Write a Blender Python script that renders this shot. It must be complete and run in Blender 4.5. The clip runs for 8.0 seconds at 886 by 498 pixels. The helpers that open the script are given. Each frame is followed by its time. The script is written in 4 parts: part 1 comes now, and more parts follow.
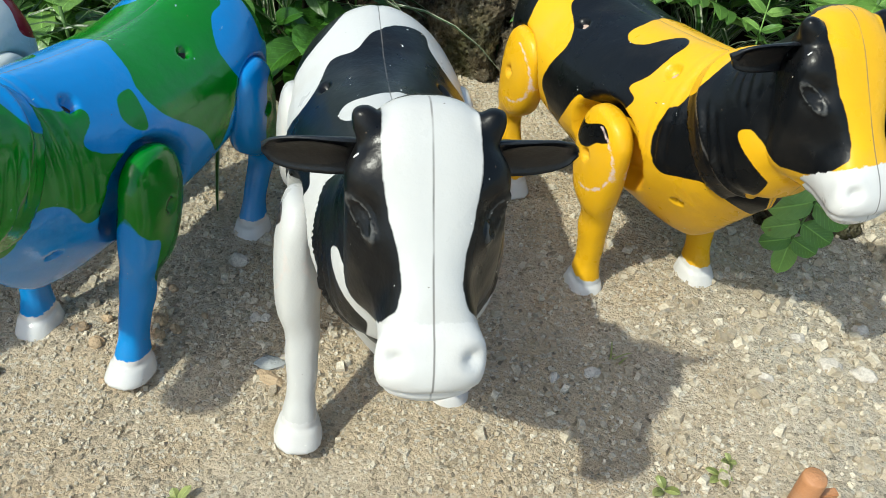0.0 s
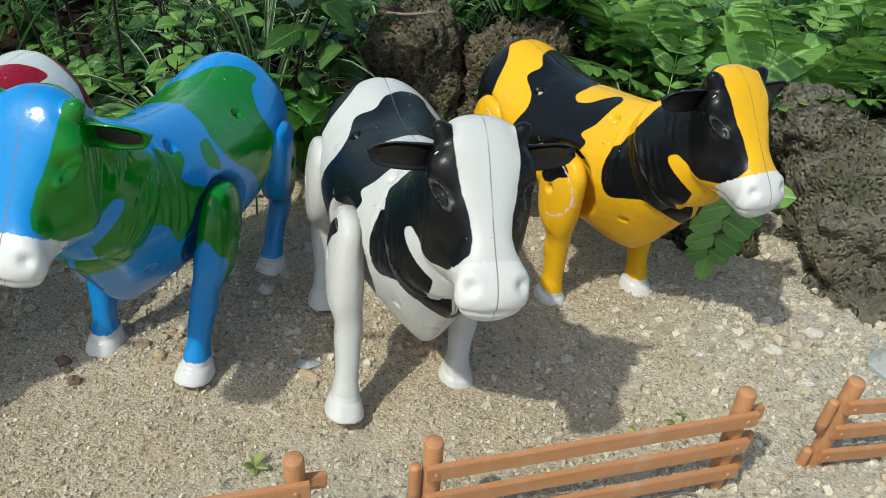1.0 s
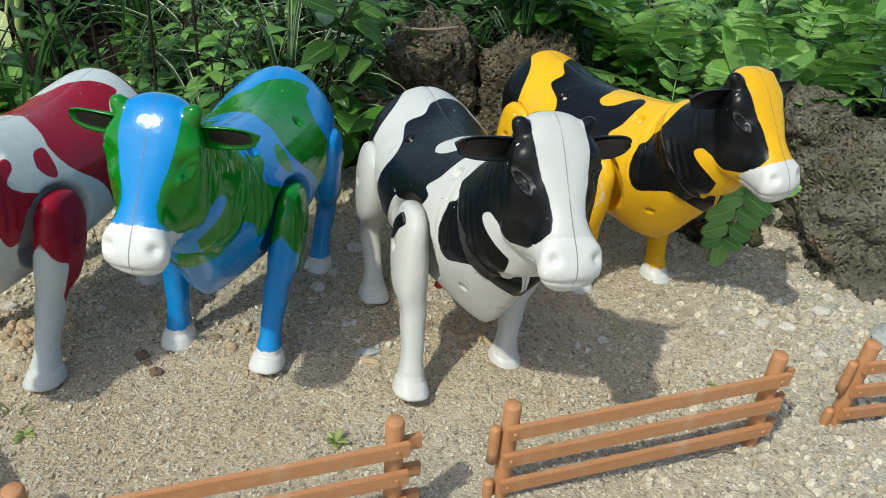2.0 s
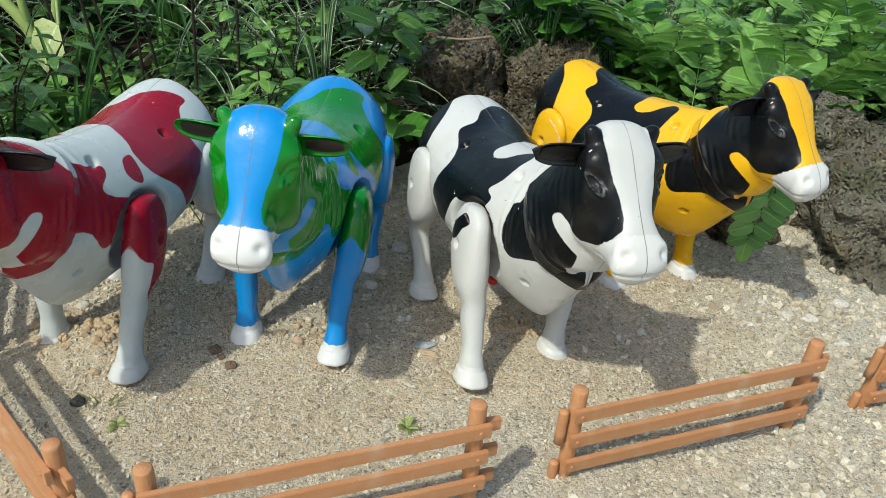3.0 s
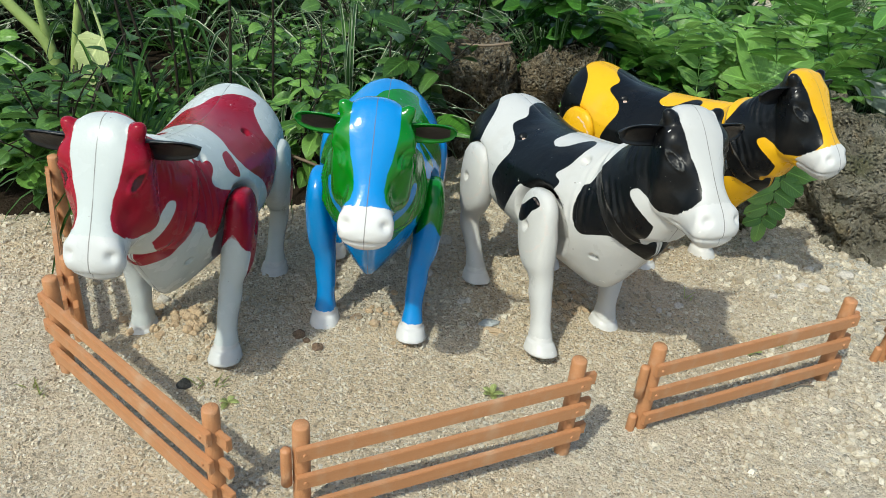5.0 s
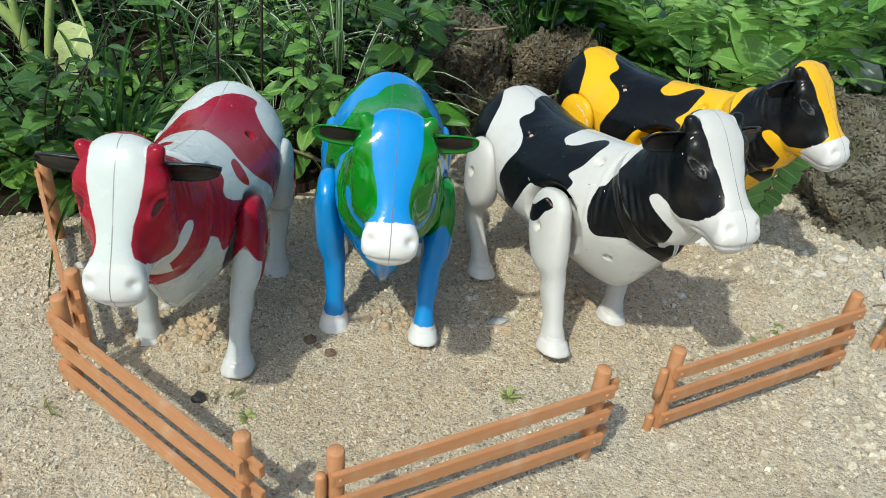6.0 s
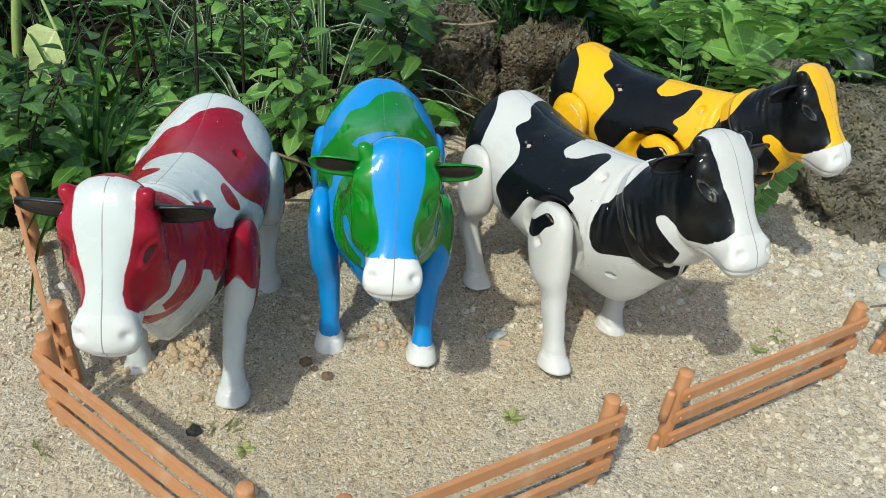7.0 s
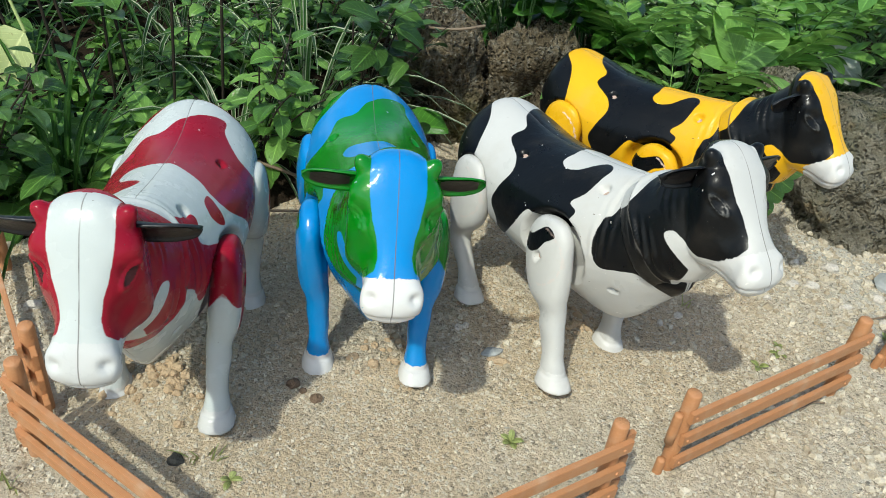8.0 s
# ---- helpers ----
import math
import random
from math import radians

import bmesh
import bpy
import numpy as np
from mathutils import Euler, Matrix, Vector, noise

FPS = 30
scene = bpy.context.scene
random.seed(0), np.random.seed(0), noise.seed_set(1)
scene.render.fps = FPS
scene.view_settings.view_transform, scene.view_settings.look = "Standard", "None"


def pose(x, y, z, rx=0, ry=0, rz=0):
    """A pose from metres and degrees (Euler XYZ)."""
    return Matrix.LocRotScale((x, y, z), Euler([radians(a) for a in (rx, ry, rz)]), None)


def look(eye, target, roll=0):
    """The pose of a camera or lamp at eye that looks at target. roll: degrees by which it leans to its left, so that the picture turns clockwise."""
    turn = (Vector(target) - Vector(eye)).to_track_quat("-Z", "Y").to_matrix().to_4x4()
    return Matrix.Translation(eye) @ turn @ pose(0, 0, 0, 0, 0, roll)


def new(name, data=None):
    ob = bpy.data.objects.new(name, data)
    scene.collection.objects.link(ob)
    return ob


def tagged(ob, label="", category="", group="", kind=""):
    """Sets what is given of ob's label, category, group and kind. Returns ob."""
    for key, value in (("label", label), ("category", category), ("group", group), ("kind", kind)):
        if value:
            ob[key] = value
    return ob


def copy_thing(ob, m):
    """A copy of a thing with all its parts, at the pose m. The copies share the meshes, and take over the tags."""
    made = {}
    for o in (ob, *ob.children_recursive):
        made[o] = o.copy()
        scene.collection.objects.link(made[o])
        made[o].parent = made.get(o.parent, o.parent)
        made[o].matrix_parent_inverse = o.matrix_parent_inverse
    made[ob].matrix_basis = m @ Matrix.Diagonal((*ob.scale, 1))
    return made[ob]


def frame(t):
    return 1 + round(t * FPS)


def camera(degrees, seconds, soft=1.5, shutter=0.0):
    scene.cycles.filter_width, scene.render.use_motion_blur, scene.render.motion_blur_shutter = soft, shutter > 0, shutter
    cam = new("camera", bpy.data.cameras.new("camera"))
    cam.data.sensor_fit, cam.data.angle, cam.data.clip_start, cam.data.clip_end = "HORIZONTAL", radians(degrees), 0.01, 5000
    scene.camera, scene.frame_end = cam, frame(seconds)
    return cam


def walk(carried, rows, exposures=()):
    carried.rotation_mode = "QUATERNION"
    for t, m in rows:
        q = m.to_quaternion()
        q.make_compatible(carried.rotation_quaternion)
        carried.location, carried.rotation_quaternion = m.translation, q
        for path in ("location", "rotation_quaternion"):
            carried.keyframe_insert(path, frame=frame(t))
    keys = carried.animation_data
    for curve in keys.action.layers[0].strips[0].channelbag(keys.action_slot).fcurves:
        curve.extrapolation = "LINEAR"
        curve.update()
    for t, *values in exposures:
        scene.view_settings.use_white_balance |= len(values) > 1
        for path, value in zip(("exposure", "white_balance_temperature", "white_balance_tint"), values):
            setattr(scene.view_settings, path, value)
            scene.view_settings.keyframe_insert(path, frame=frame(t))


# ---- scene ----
cam = camera(58.2, 8.0, soft=0.65)
PATH = [
    (0, (0.137, -0.222, 0.376), (-0.281, 1.208, -0.958), 2.5),
    (0.5, (0.129, -0.303, 0.39), (-0.2, 1.266, -0.806), 4.0),
    (1, (0.109, -0.361, 0.403), (-0.141, 1.273, -0.723), 4.5),
    (1.5, (0.088, -0.399, 0.409), (-0.124, 1.267, -0.676), 4.4),
    (2.8, (0.013, -0.455, 0.421), (-0.128, 1.222, -0.659), 4.4),
    (3, (0.006, -0.465, 0.427), (-0.131, 1.215, -0.65), 4.6),
    (3.5, (-0.018, -0.487, 0.434), (-0.133, 1.195, -0.642), 4.6),
    (4, (-0.044, -0.512, 0.427), (-0.124, 1.194, -0.614), 4.7),
    (4.5, (-0.063, -0.53, 0.425), (-0.12, 1.186, -0.601), 4.4),
    (5, (-0.091, -0.533, 0.424), (-0.089, 1.182, -0.604), 5.0),
    (6.5, (-0.144, -0.488, 0.463), (-0.009, 1.138, -0.693), 5.8),
    (7, (-0.151, -0.469, 0.47), (0.014, 1.14, -0.706), 6.0),
    (7.5, (-0.158, -0.454, 0.465), (0.04, 1.157, -0.704), 6.6),
    (8, (-0.166, -0.44, 0.459), (0.068, 1.17, -0.704), 7.3),
]
walk(cam, [(t, look(eye, target, roll)) for t, eye, target, roll in PATH], exposures=((0, 0.22, 6450, -1), (0.5, 0.10, 6450, -1), (1.0, -0.08, 6450, -1), (1.7, -0.10, 6450, -1), (3.0, 0.03, 6450, -1), (8, 0.03, 6450, -1)))
# ---------------------------------------------------------------- light
SUN_EL, SUN_SHIFT = 53.5, (0.42, 0.60)      # the way in which shadows fall on the ground
world = bpy.data.worlds.new("world")
scene.world = world
world.use_nodes = True
_w = world.node_tree
_bg = _w.nodes["Background"]
_sky = _w.nodes.new("ShaderNodeTexSky")
_sky.sky_type, _sky.sun_disc = "NISHITA", False
_sky.sun_elevation = radians(SUN_EL)
_sky.sun_rotation = math.atan2(-SUN_SHIFT[0], -SUN_SHIFT[1])
_sky.air_density, _sky.dust_density = 1.0, 2.0
_bg.inputs["Strength"].default_value = 0.195
_w.links.new(_sky.outputs[0], _bg.inputs["Color"])
sun = new("sun", bpy.data.lights.new("sun", "SUN"))
sun.data.energy, sun.data.angle, sun.data.color = 3.25, radians(1.2), (1.0, 0.96, 0.89)
_d = Vector((SUN_SHIFT[0], SUN_SHIFT[1], 0)).normalized() * math.cos(radians(SUN_EL))
sun.matrix_world = look((-1.5, -2.0, 3.0), Vector((-1.5, -2.0, 3.0)) + _d - Vector((0, 0, math.sin(radians(SUN_EL)))))


# ---------------------------------------------------------------- materials
class Nodes:
    """A node material under construction."""

    def __init__(self, name, rough=0.6, spec=0.5):
        self.mat = bpy.data.materials.new(name)
        self.mat.use_nodes = True
        self.tree = self.mat.node_tree
        self.bsdf = self.tree.nodes["Principled BSDF"]
        self.bsdf.inputs["Roughness"].default_value = rough
        self.bsdf.inputs["Specular IOR Level"].default_value = spec

    def add(self, kind, **given):
        n = self.tree.nodes.new("ShaderNode" + kind)
        for k, v in given.items():
            setattr(n, k, v)
        return n

    def link(self, a, b):
        self.tree.links.new(a, b)

    def val(self, sock, v):
        if isinstance(v, (int, float, tuple)):
            sock.default_value = v
        else:
            self.link(v, sock)

    def coords(self, which="Object"):
        return self.add("TexCoord").outputs[which]

    def noise(self, scale, detail=4.0, rough=0.55, at=None, out="Fac"):
        n = self.add("TexNoise")
        n.inputs["Scale"].default_value, n.inputs["Detail"].default_value, n.inputs["Roughness"].default_value = scale, detail, rough
        self.link(at if at is not None else self.coords(), n.inputs["Vector"])
        return n.outputs[out]

    def cells(self, scale, feature="F1", at=None, out="Distance"):
        n = self.add("TexVoronoi", feature=feature)
        n.inputs["Scale"].default_value = scale
        self.link(at if at is not None else self.coords(), n.inputs["Vector"])
        return n.outputs[out]

    def math(self, op, a, b=0.0, c=0.0):
        n = self.add("Math", operation=op)
        for s, v in zip(n.inputs, (a, b, c)):
            self.val(s, v)
        return n.outputs[0]

    def span(self, v, lo, hi, a=0.0, b=1.0):
        n = self.add("MapRange")
        self.link(v, n.inputs["Value"])
        for s, x in zip(("From Min", "From Max", "To Min", "To Max"), (lo, hi, a, b)):
            n.inputs[s].default_value = x
        return n.outputs[0]

    def mix(self, f, a, b, blend="MIX"):
        n = self.add("Mix", data_type="RGBA", blend_type=blend)
        self.val(n.inputs["Factor"], f)
        for s, v in ((n.inputs[6], a), (n.inputs[7], b)):
            self.val(s, (*v, 1.0) if isinstance(v, tuple) and len(v) == 3 else v)
        return n.outputs[2]

    def attr(self, name):
        return self.add("Attribute", attribute_name=name).outputs["Fac"]

    def color(self, c):
        self.val(self.bsdf.inputs["Base Color"], (*c, 1.0) if isinstance(c, tuple) and len(c) == 3 else c)

    def rough(self, r):
        self.val(self.bsdf.inputs["Roughness"], r)

    def bump(self, h, dist=0.001, strength=1.0):
        n = self.add("Bump")
        n.inputs["Distance"].default_value, n.inputs["Strength"].default_value = dist, strength
        self.link(h, n.inputs["Height"])
        self.link(n.outputs[0], self.bsdf.inputs["Normal"])


def gravel_material(name, tan, grey, grain=420.0):
    n = Nodes(name, 0.95, 0.2)
    where = n.add("SeparateXYZ")
    n.link(n.coords(), where.inputs[0])
    lime = n.math("ADD", where.outputs[0], n.math("MULTIPLY", n.math("SUBTRACT", n.noise(9.0, 4.0), 0.5), 0.35))
    far = n.add("VectorMath", operation="LENGTH")
    n.link(n.coords(), far.inputs[0])
    lime = n.math("MULTIPLY", n.span(lime, 0.17, 0.36), n.span(far.outputs["Value"], 0.7, 1.5, 1.0, 0.0))
    big = n.math("MAXIMUM", n.span(n.noise(6.0, 3.0), 0.45, 0.68, 0.0, 0.6), lime)
    small = n.noise(150.0, 8.0, 0.72)
    mid = n.noise(45.0, 4.0, 0.6)
    sep = n.add("SeparateColor")
    n.link(n.cells(grain, out="Color"), sep.inputs[0])
    c = n.mix(big, tan, grey)
    c = n.mix(n.span(n.noise(11.0, 5.0, 0.65), 0.52, 0.70, 0.0, 0.45), c, (0.40, 0.295, 0.18))
    c = n.mix(n.span(mid, 0.35, 0.65, 0.0, 0.30), c, (0.66, 0.58, 0.45))
    c = n.mix(n.span(sep.outputs[0], 0.80, 1.0, 0.0, 0.7), c, (0.72, 0.69, 0.60))
    c = n.mix(n.span(sep.outputs[1], 0.85, 1.0, 0.0, 0.75), c, (0.15, 0.13, 0.10))
    # crevice shade put into the colour: dark brown where the relief sinks
    c = n.mix(n.span(small, 0.52, 0.70, 0.0, 0.70), c, (0.20, 0.155, 0.10))
    n.color(c)
    n.bump(n.math("ADD", n.math("MULTIPLY", n.cells(grain), -0.22), n.math("ADD", n.math("MULTIPLY", small, -1.0), n.math("MULTIPLY", mid, 0.5))), 0.0055)
    return n.mat


def stone_material(name, tone_a, tone_b):
    n = Nodes(name, 0.9, 0.25)
    r = n.add("NewGeometry").outputs["Random Per Island"]
    c = n.mix(r, tone_a, tone_b)
    c = n.mix(n.span(n.noise(500.0, 4.0), 0.4, 0.7, 0.0, 0.5), c, (0.22, 0.19, 0.15))
    n.color(c)
    n.bump(n.noise(900.0, 3.0), 0.0006)
    return n.mat


def rock_material(name, low, high, pits=0.92):
    n = Nodes(name, 0.95, 0.2)
    a = n.noise(17.0, 8.0, 0.72)
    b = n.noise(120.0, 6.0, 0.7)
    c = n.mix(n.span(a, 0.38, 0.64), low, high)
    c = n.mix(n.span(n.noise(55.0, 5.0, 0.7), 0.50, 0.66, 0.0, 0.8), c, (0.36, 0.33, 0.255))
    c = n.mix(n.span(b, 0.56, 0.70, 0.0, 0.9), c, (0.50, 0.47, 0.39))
    # shade inside the pits, painted near black where the bump dips
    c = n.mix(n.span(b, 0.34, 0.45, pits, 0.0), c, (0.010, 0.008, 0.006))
    c = n.mix(n.span(n.noise(10.0, 5.0), 0.52, 0.64, 0.0, 0.65), c, (0.085, 0.095, 0.020))
    c = n.mix(n.span(n.noise(22.0, 5.0), 0.58, 0.70, 0.0, 0.6), c, (0.28, 0.19, 0.08))
    n.color(c)
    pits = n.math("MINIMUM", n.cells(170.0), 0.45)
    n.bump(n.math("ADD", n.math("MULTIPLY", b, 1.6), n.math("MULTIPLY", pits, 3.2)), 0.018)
    return n.mat


def soil_material():
    n = Nodes("shaded_soil", 1.0, 0.1)
    # soil kept near black: the shade between the plants is in its colour
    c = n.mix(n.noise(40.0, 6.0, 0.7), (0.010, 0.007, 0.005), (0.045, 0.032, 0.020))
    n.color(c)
    n.bump(n.noise(90.0, 6.0, 0.7), 0.01)
    return n.mat


def leaf_material(name, deep, light, edge=None, rough=0.32, vein=0.35, crinkle=0.0):
    n = Nodes(name, rough, 0.42)
    uv = n.add("UVMap", uv_map="UVMap").outputs[0]
    sep = n.add("SeparateXYZ")
    n.link(uv, sep.inputs[0])
    u, v = sep.outputs[0], sep.outputs[1]
    side = n.math("ABSOLUTE", n.math("SUBTRACT", u, 0.5))
    rnd = n.math("FRACT", n.math("ADD", n.add("NewGeometry").outputs["Random Per Island"], n.add("ObjectInfo").outputs["Random"]))
    c = n.mix(rnd, deep, light)
    c = n.mix(n.span(n.noise(60.0, 3.0), 0.35, 0.7, 0.0, 0.35), c, tuple(0.55 * x for x in deep))
    ribs = n.math("FRACT", n.math("SUBTRACT", n.math("MULTIPLY", v, 8.0), n.math("MULTIPLY", side, 5.0)))
    c = n.mix(n.span(ribs, 0.0, 0.14, vein, 0.0), c, tuple(min(1.0, 1.9 * x) for x in light))
    c = n.mix(n.span(side, 0.0, 0.045, 0.55, 0.0), c, tuple(min(1.0, 2.0 * x) for x in light))
    if edge:
        c = n.mix(n.span(side, 0.27, 0.34), c, edge)
    spots = n.span(n.noise(170.0, 2.0), 0.70, 0.76, 0.0, 0.7)
    c = n.mix(spots, c, (0.16, 0.12, 0.03))
    n.color(c)
    h = n.math("ADD", n.math("MULTIPLY", ribs, 0.6 + crinkle), n.noise(140.0, 2.0))
    n.bump(h, 0.0012 + 0.003 * crinkle)
    thin = n.add("BsdfTranslucent")
    n.link(n.mix(0.5, c, tuple(min(1.0, 2.0 * x) for x in light)), thin.inputs["Color"])
    m = n.add("MixShader")
    m.inputs[0].default_value = 0.25
    n.link(n.bsdf.outputs[0], m.inputs[1])
    n.link(thin.outputs[0], m.inputs[2])
    n.link(m.outputs[0], n.tree.nodes["Material Output"].inputs["Surface"])
    return n.mat


def stem_material(name, a, b):
    n = Nodes(name, 0.6, 0.3)
    n.color(n.mix(n.noise(80.0, 3.0), a, b))
    n.bump(n.noise(300.0, 3.0), 0.0006)
    return n.mat


def fence_material():
    n = Nodes("brown_plastic", 0.5, 0.4)
    p = n.add("Mapping")
    n.link(n.coords(), p.inputs["Vector"])
    p.inputs["Scale"].default_value = (14.0, 160.0, 160.0)
    g = n.noise(1.0, 5.0, 0.6, at=p.outputs[0])
    c = n.mix(g, (0.37, 0.160, 0.064), (0.50, 0.245, 0.115))
    c = n.mix(n.span(n.noise(55.0, 4.0), 0.52, 0.75, 0.0, 0.45), c, (0.50, 0.36, 0.24))
    n.color(c)
    n.rough(n.span(n.noise(40.0, 3.0), 0.3, 0.7, 0.42, 0.65))
    n.bump(n.math("ADD", g, n.noise(700.0, 2.0)), 0.0004)
    return n.mat


def paint_material(name, base, patch, tip, shine, wear=(0.70, 0.68, 0.64), worn=0.715, ink=0.0, lid=0.0, dust=1.0, rim=0.0):
    """Plastic painted in two colours; the shapes of the patches come with the mesh as distances from their rims."""
    n = Nodes(name, shine, 0.5 if shine < 0.2 else 0.22)
    wob = n.math("MULTIPLY", n.math("SUBTRACT", n.noise(300.0, 2.0), 0.5), 0.0008)
    f = n.span(n.math("ADD", n.attr("patch"), wob), -0.0003, 0.0003)
    tint = n.noise(18.0, 4.0)
    b = n.mix(n.span(tint, 0.3, 0.7), tuple(0.92 * x for x in base), base)
    p = n.mix(n.span(tint, 0.3, 0.7), tuple(0.80 * x for x in patch), tuple(min(1, 1.1 * x) for x in patch))
    c = n.mix(f, b, p)
    wob2 = n.math("MULTIPLY", n.math("SUBTRACT", n.noise(260.0, 4.0, 0.7), 0.5), 0.0045)
    c = n.mix(n.span(n.math("ADD", n.attr("tip"), wob2), -0.0003, 0.0003), c, tip)
    if ink:
        c = n.mix(n.span(n.math("ADD", n.attr("ink"), wob), -0.0006, 0.0006, 0.0, ink), c, (0.030, 0.010, 0.012))
    if lid:
        c = n.mix(n.span(n.math("ADD", n.attr("lid"), wob), -0.0003, 0.0003, 0.0, lid), c, (0.22, 0.22, 0.21))
    if rim:
        c = n.mix(n.span(n.math("ADD", n.attr("rim"), n.math("MULTIPLY", wob2, 0.9)), -0.0004, 0.0004, 0.0, rim), c, (0.66, 0.50, 0.44))
    line = n.math("ABSOLUTE", n.math("ADD", n.attr("seam"), n.math("MULTIPLY", n.math("SUBTRACT", n.noise(90.0, 2.0), 0.5), 0.0005)))
    seam = n.math("MULTIPLY", n.span(line, 0.00015, 0.00050, 0.80, 0.0), n.span(n.noise(45.0, 3.0), 0.30, 0.55))
    c = n.mix(seam, c, (0.12, 0.11, 0.10))
    chip = n.span(n.noise(210.0, 3.0, 0.6), worn, worn + 0.012)
    c = n.mix(chip, c, wear)
    speck = n.span(n.noise(330.0, 2.0, 0.5), 0.755, 0.77, 0.0, 0.75)
    c = n.mix(speck, c, (0.10, 0.07, 0.05))
    grime = n.math("MULTIPLY", n.span(n.noise(30.0, 6.0, 0.7), 0.50, 0.80), n.math("MULTIPLY_ADD", f, -0.15 * dust, 0.20 * dust))
    c = n.mix(grime, c, (0.34, 0.28, 0.20))
    n.color(c)
    n.rough(n.math("ADD", n.span(n.noise(45.0, 4.0), 0.3, 0.7, shine - 0.05, shine + 0.10), n.math("MULTIPLY", grime, 1.0)))
    n.bump(n.math("ADD", n.noise(55.0, 2.0), n.math("MULTIPLY", n.noise(500.0, 3.0), 0.2)), 0.0006)
    return n.mat


def plain_material(name, a, b, rough=0.6, scale=80.0, relief=0.0004):
    n = Nodes(name, rough, 0.4)
    n.color(n.mix(n.noise(scale, 4.0), a, b))
    n.bump(n.noise(scale * 4, 3.0), relief)
    return n.mat


GRAVEL = gravel_material("crushed_gravel", (0.605, 0.480, 0.325), (0.56, 0.53, 0.455))
GRIT = stone_material("gravel_grains", (0.42, 0.345, 0.24), (0.71, 0.64, 0.51))
PEBBLE = stone_material("pale_pebble", (0.42, 0.38, 0.33), (0.60, 0.55, 0.48))
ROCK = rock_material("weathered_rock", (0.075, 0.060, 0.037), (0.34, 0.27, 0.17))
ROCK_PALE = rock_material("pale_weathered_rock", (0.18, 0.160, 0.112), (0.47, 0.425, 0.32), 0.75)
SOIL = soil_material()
LEAF_DARK = leaf_material("dark_green_leaf", (0.018, 0.052, 0.012), (0.120, 0.240, 0.055))
LEAF_MID = leaf_material("fresh_green_leaf", (0.055, 0.145, 0.026), (0.215, 0.390, 0.085))
LEAF_MINT = leaf_material("crinkled_leaf", (0.040, 0.150, 0.018), (0.110, 0.290, 0.040), vein=0.6, crinkle=1.2)
LEAF_FERN = leaf_material("fern_leaf", (0.085, 0.220, 0.040), (0.240, 0.420, 0.095), rough=0.42)
LEAF_PALE = leaf_material("pale_torn_leaf", (0.36, 0.43, 0.16), (0.50, 0.56, 0.25), rough=0.5)
LEAF_WHITE = leaf_material("white_and_green_leaf", (0.55, 0.60, 0.52), (0.66, 0.70, 0.62), rough=0.5, vein=0.0)
BLADE = leaf_material("striped_blade", (0.026, 0.078, 0.018), (0.070, 0.160, 0.035), edge=(0.46, 0.51, 0.35), vein=0.0)
BLADE_PLAIN = leaf_material("green_blade", (0.028, 0.080, 0.014), (0.075, 0.180, 0.032), vein=0.0)
STEM_DARK = stem_material("dark_stem", (0.012, 0.009, 0.007), (0.040, 0.030, 0.020))
STEM_PALE = stem_material("pale_green_stem", (0.22, 0.30, 0.08), (0.38, 0.46, 0.16))
STEM_GREEN = stem_material("green_stem", (0.05, 0.12, 0.03), (0.10, 0.18, 0.05))
TWIG = stem_material("dry_twig", (0.12, 0.085, 0.055), (0.26, 0.20, 0.14))
FENCE = fence_material()
BLACK = (0.0039, 0.0045, 0.0054)
PAINT_MONO = paint_material("black_and_white_paint", (0.535, 0.525, 0.50), BLACK, (0.59, 0.575, 0.55), 0.30, worn=0.725, lid=0.28, dust=0.9, rim=0.25)
PAINT_YELLOW = paint_material("black_and_yellow_paint", (0.74, 0.40, 0.012), BLACK, (0.62, 0.605, 0.58), 0.28, worn=0.74, lid=0.28, dust=0.7, rim=0.9)
PAINT_RED = paint_material("crimson_and_white_paint", (0.50, 0.53, 0.515), (0.27, 0.005, 0.020), (0.53, 0.53, 0.515), 0.22, worn=0.75, ink=0.95, dust=0.4)
PAINT_BLUE = paint_material("green_and_blue_paint", (0.007, 0.215, 0.56), (0.006, 0.175, 0.008), (0.62, 0.61, 0.59), 0.11, wear=(0.30, 0.45, 0.50), worn=0.74, dust=0.3)
EAR_BLACK = plain_material("black_ear_paint", (0.007, 0.008, 0.010), (0.016, 0.017, 0.019), 0.35)
EAR_GREEN = plain_material("green_ear_paint", (0.008, 0.15, 0.010), (0.012, 0.18, 0.014), 0.2)
EAR_INSIDE = plain_material("dark_ear_hollow", (0.005, 0.005, 0.005), (0.022, 0.018, 0.016), 0.38, 60.0)
# near-black for discs that stand in for the shade down a screw hole
SCREW_SHADE = plain_material("screw_hole", (0.008, 0.007, 0.006), (0.05, 0.04, 0.03), 0.8)
SCREW_PALE = plain_material("worn_screw_hole", (0.34, 0.22, 0.17), (0.52, 0.42, 0.36), 0.7)
RED_SWITCH = plain_material("red_switch", (0.55, 0.02, 0.015), (0.65, 0.03, 0.02), 0.4)


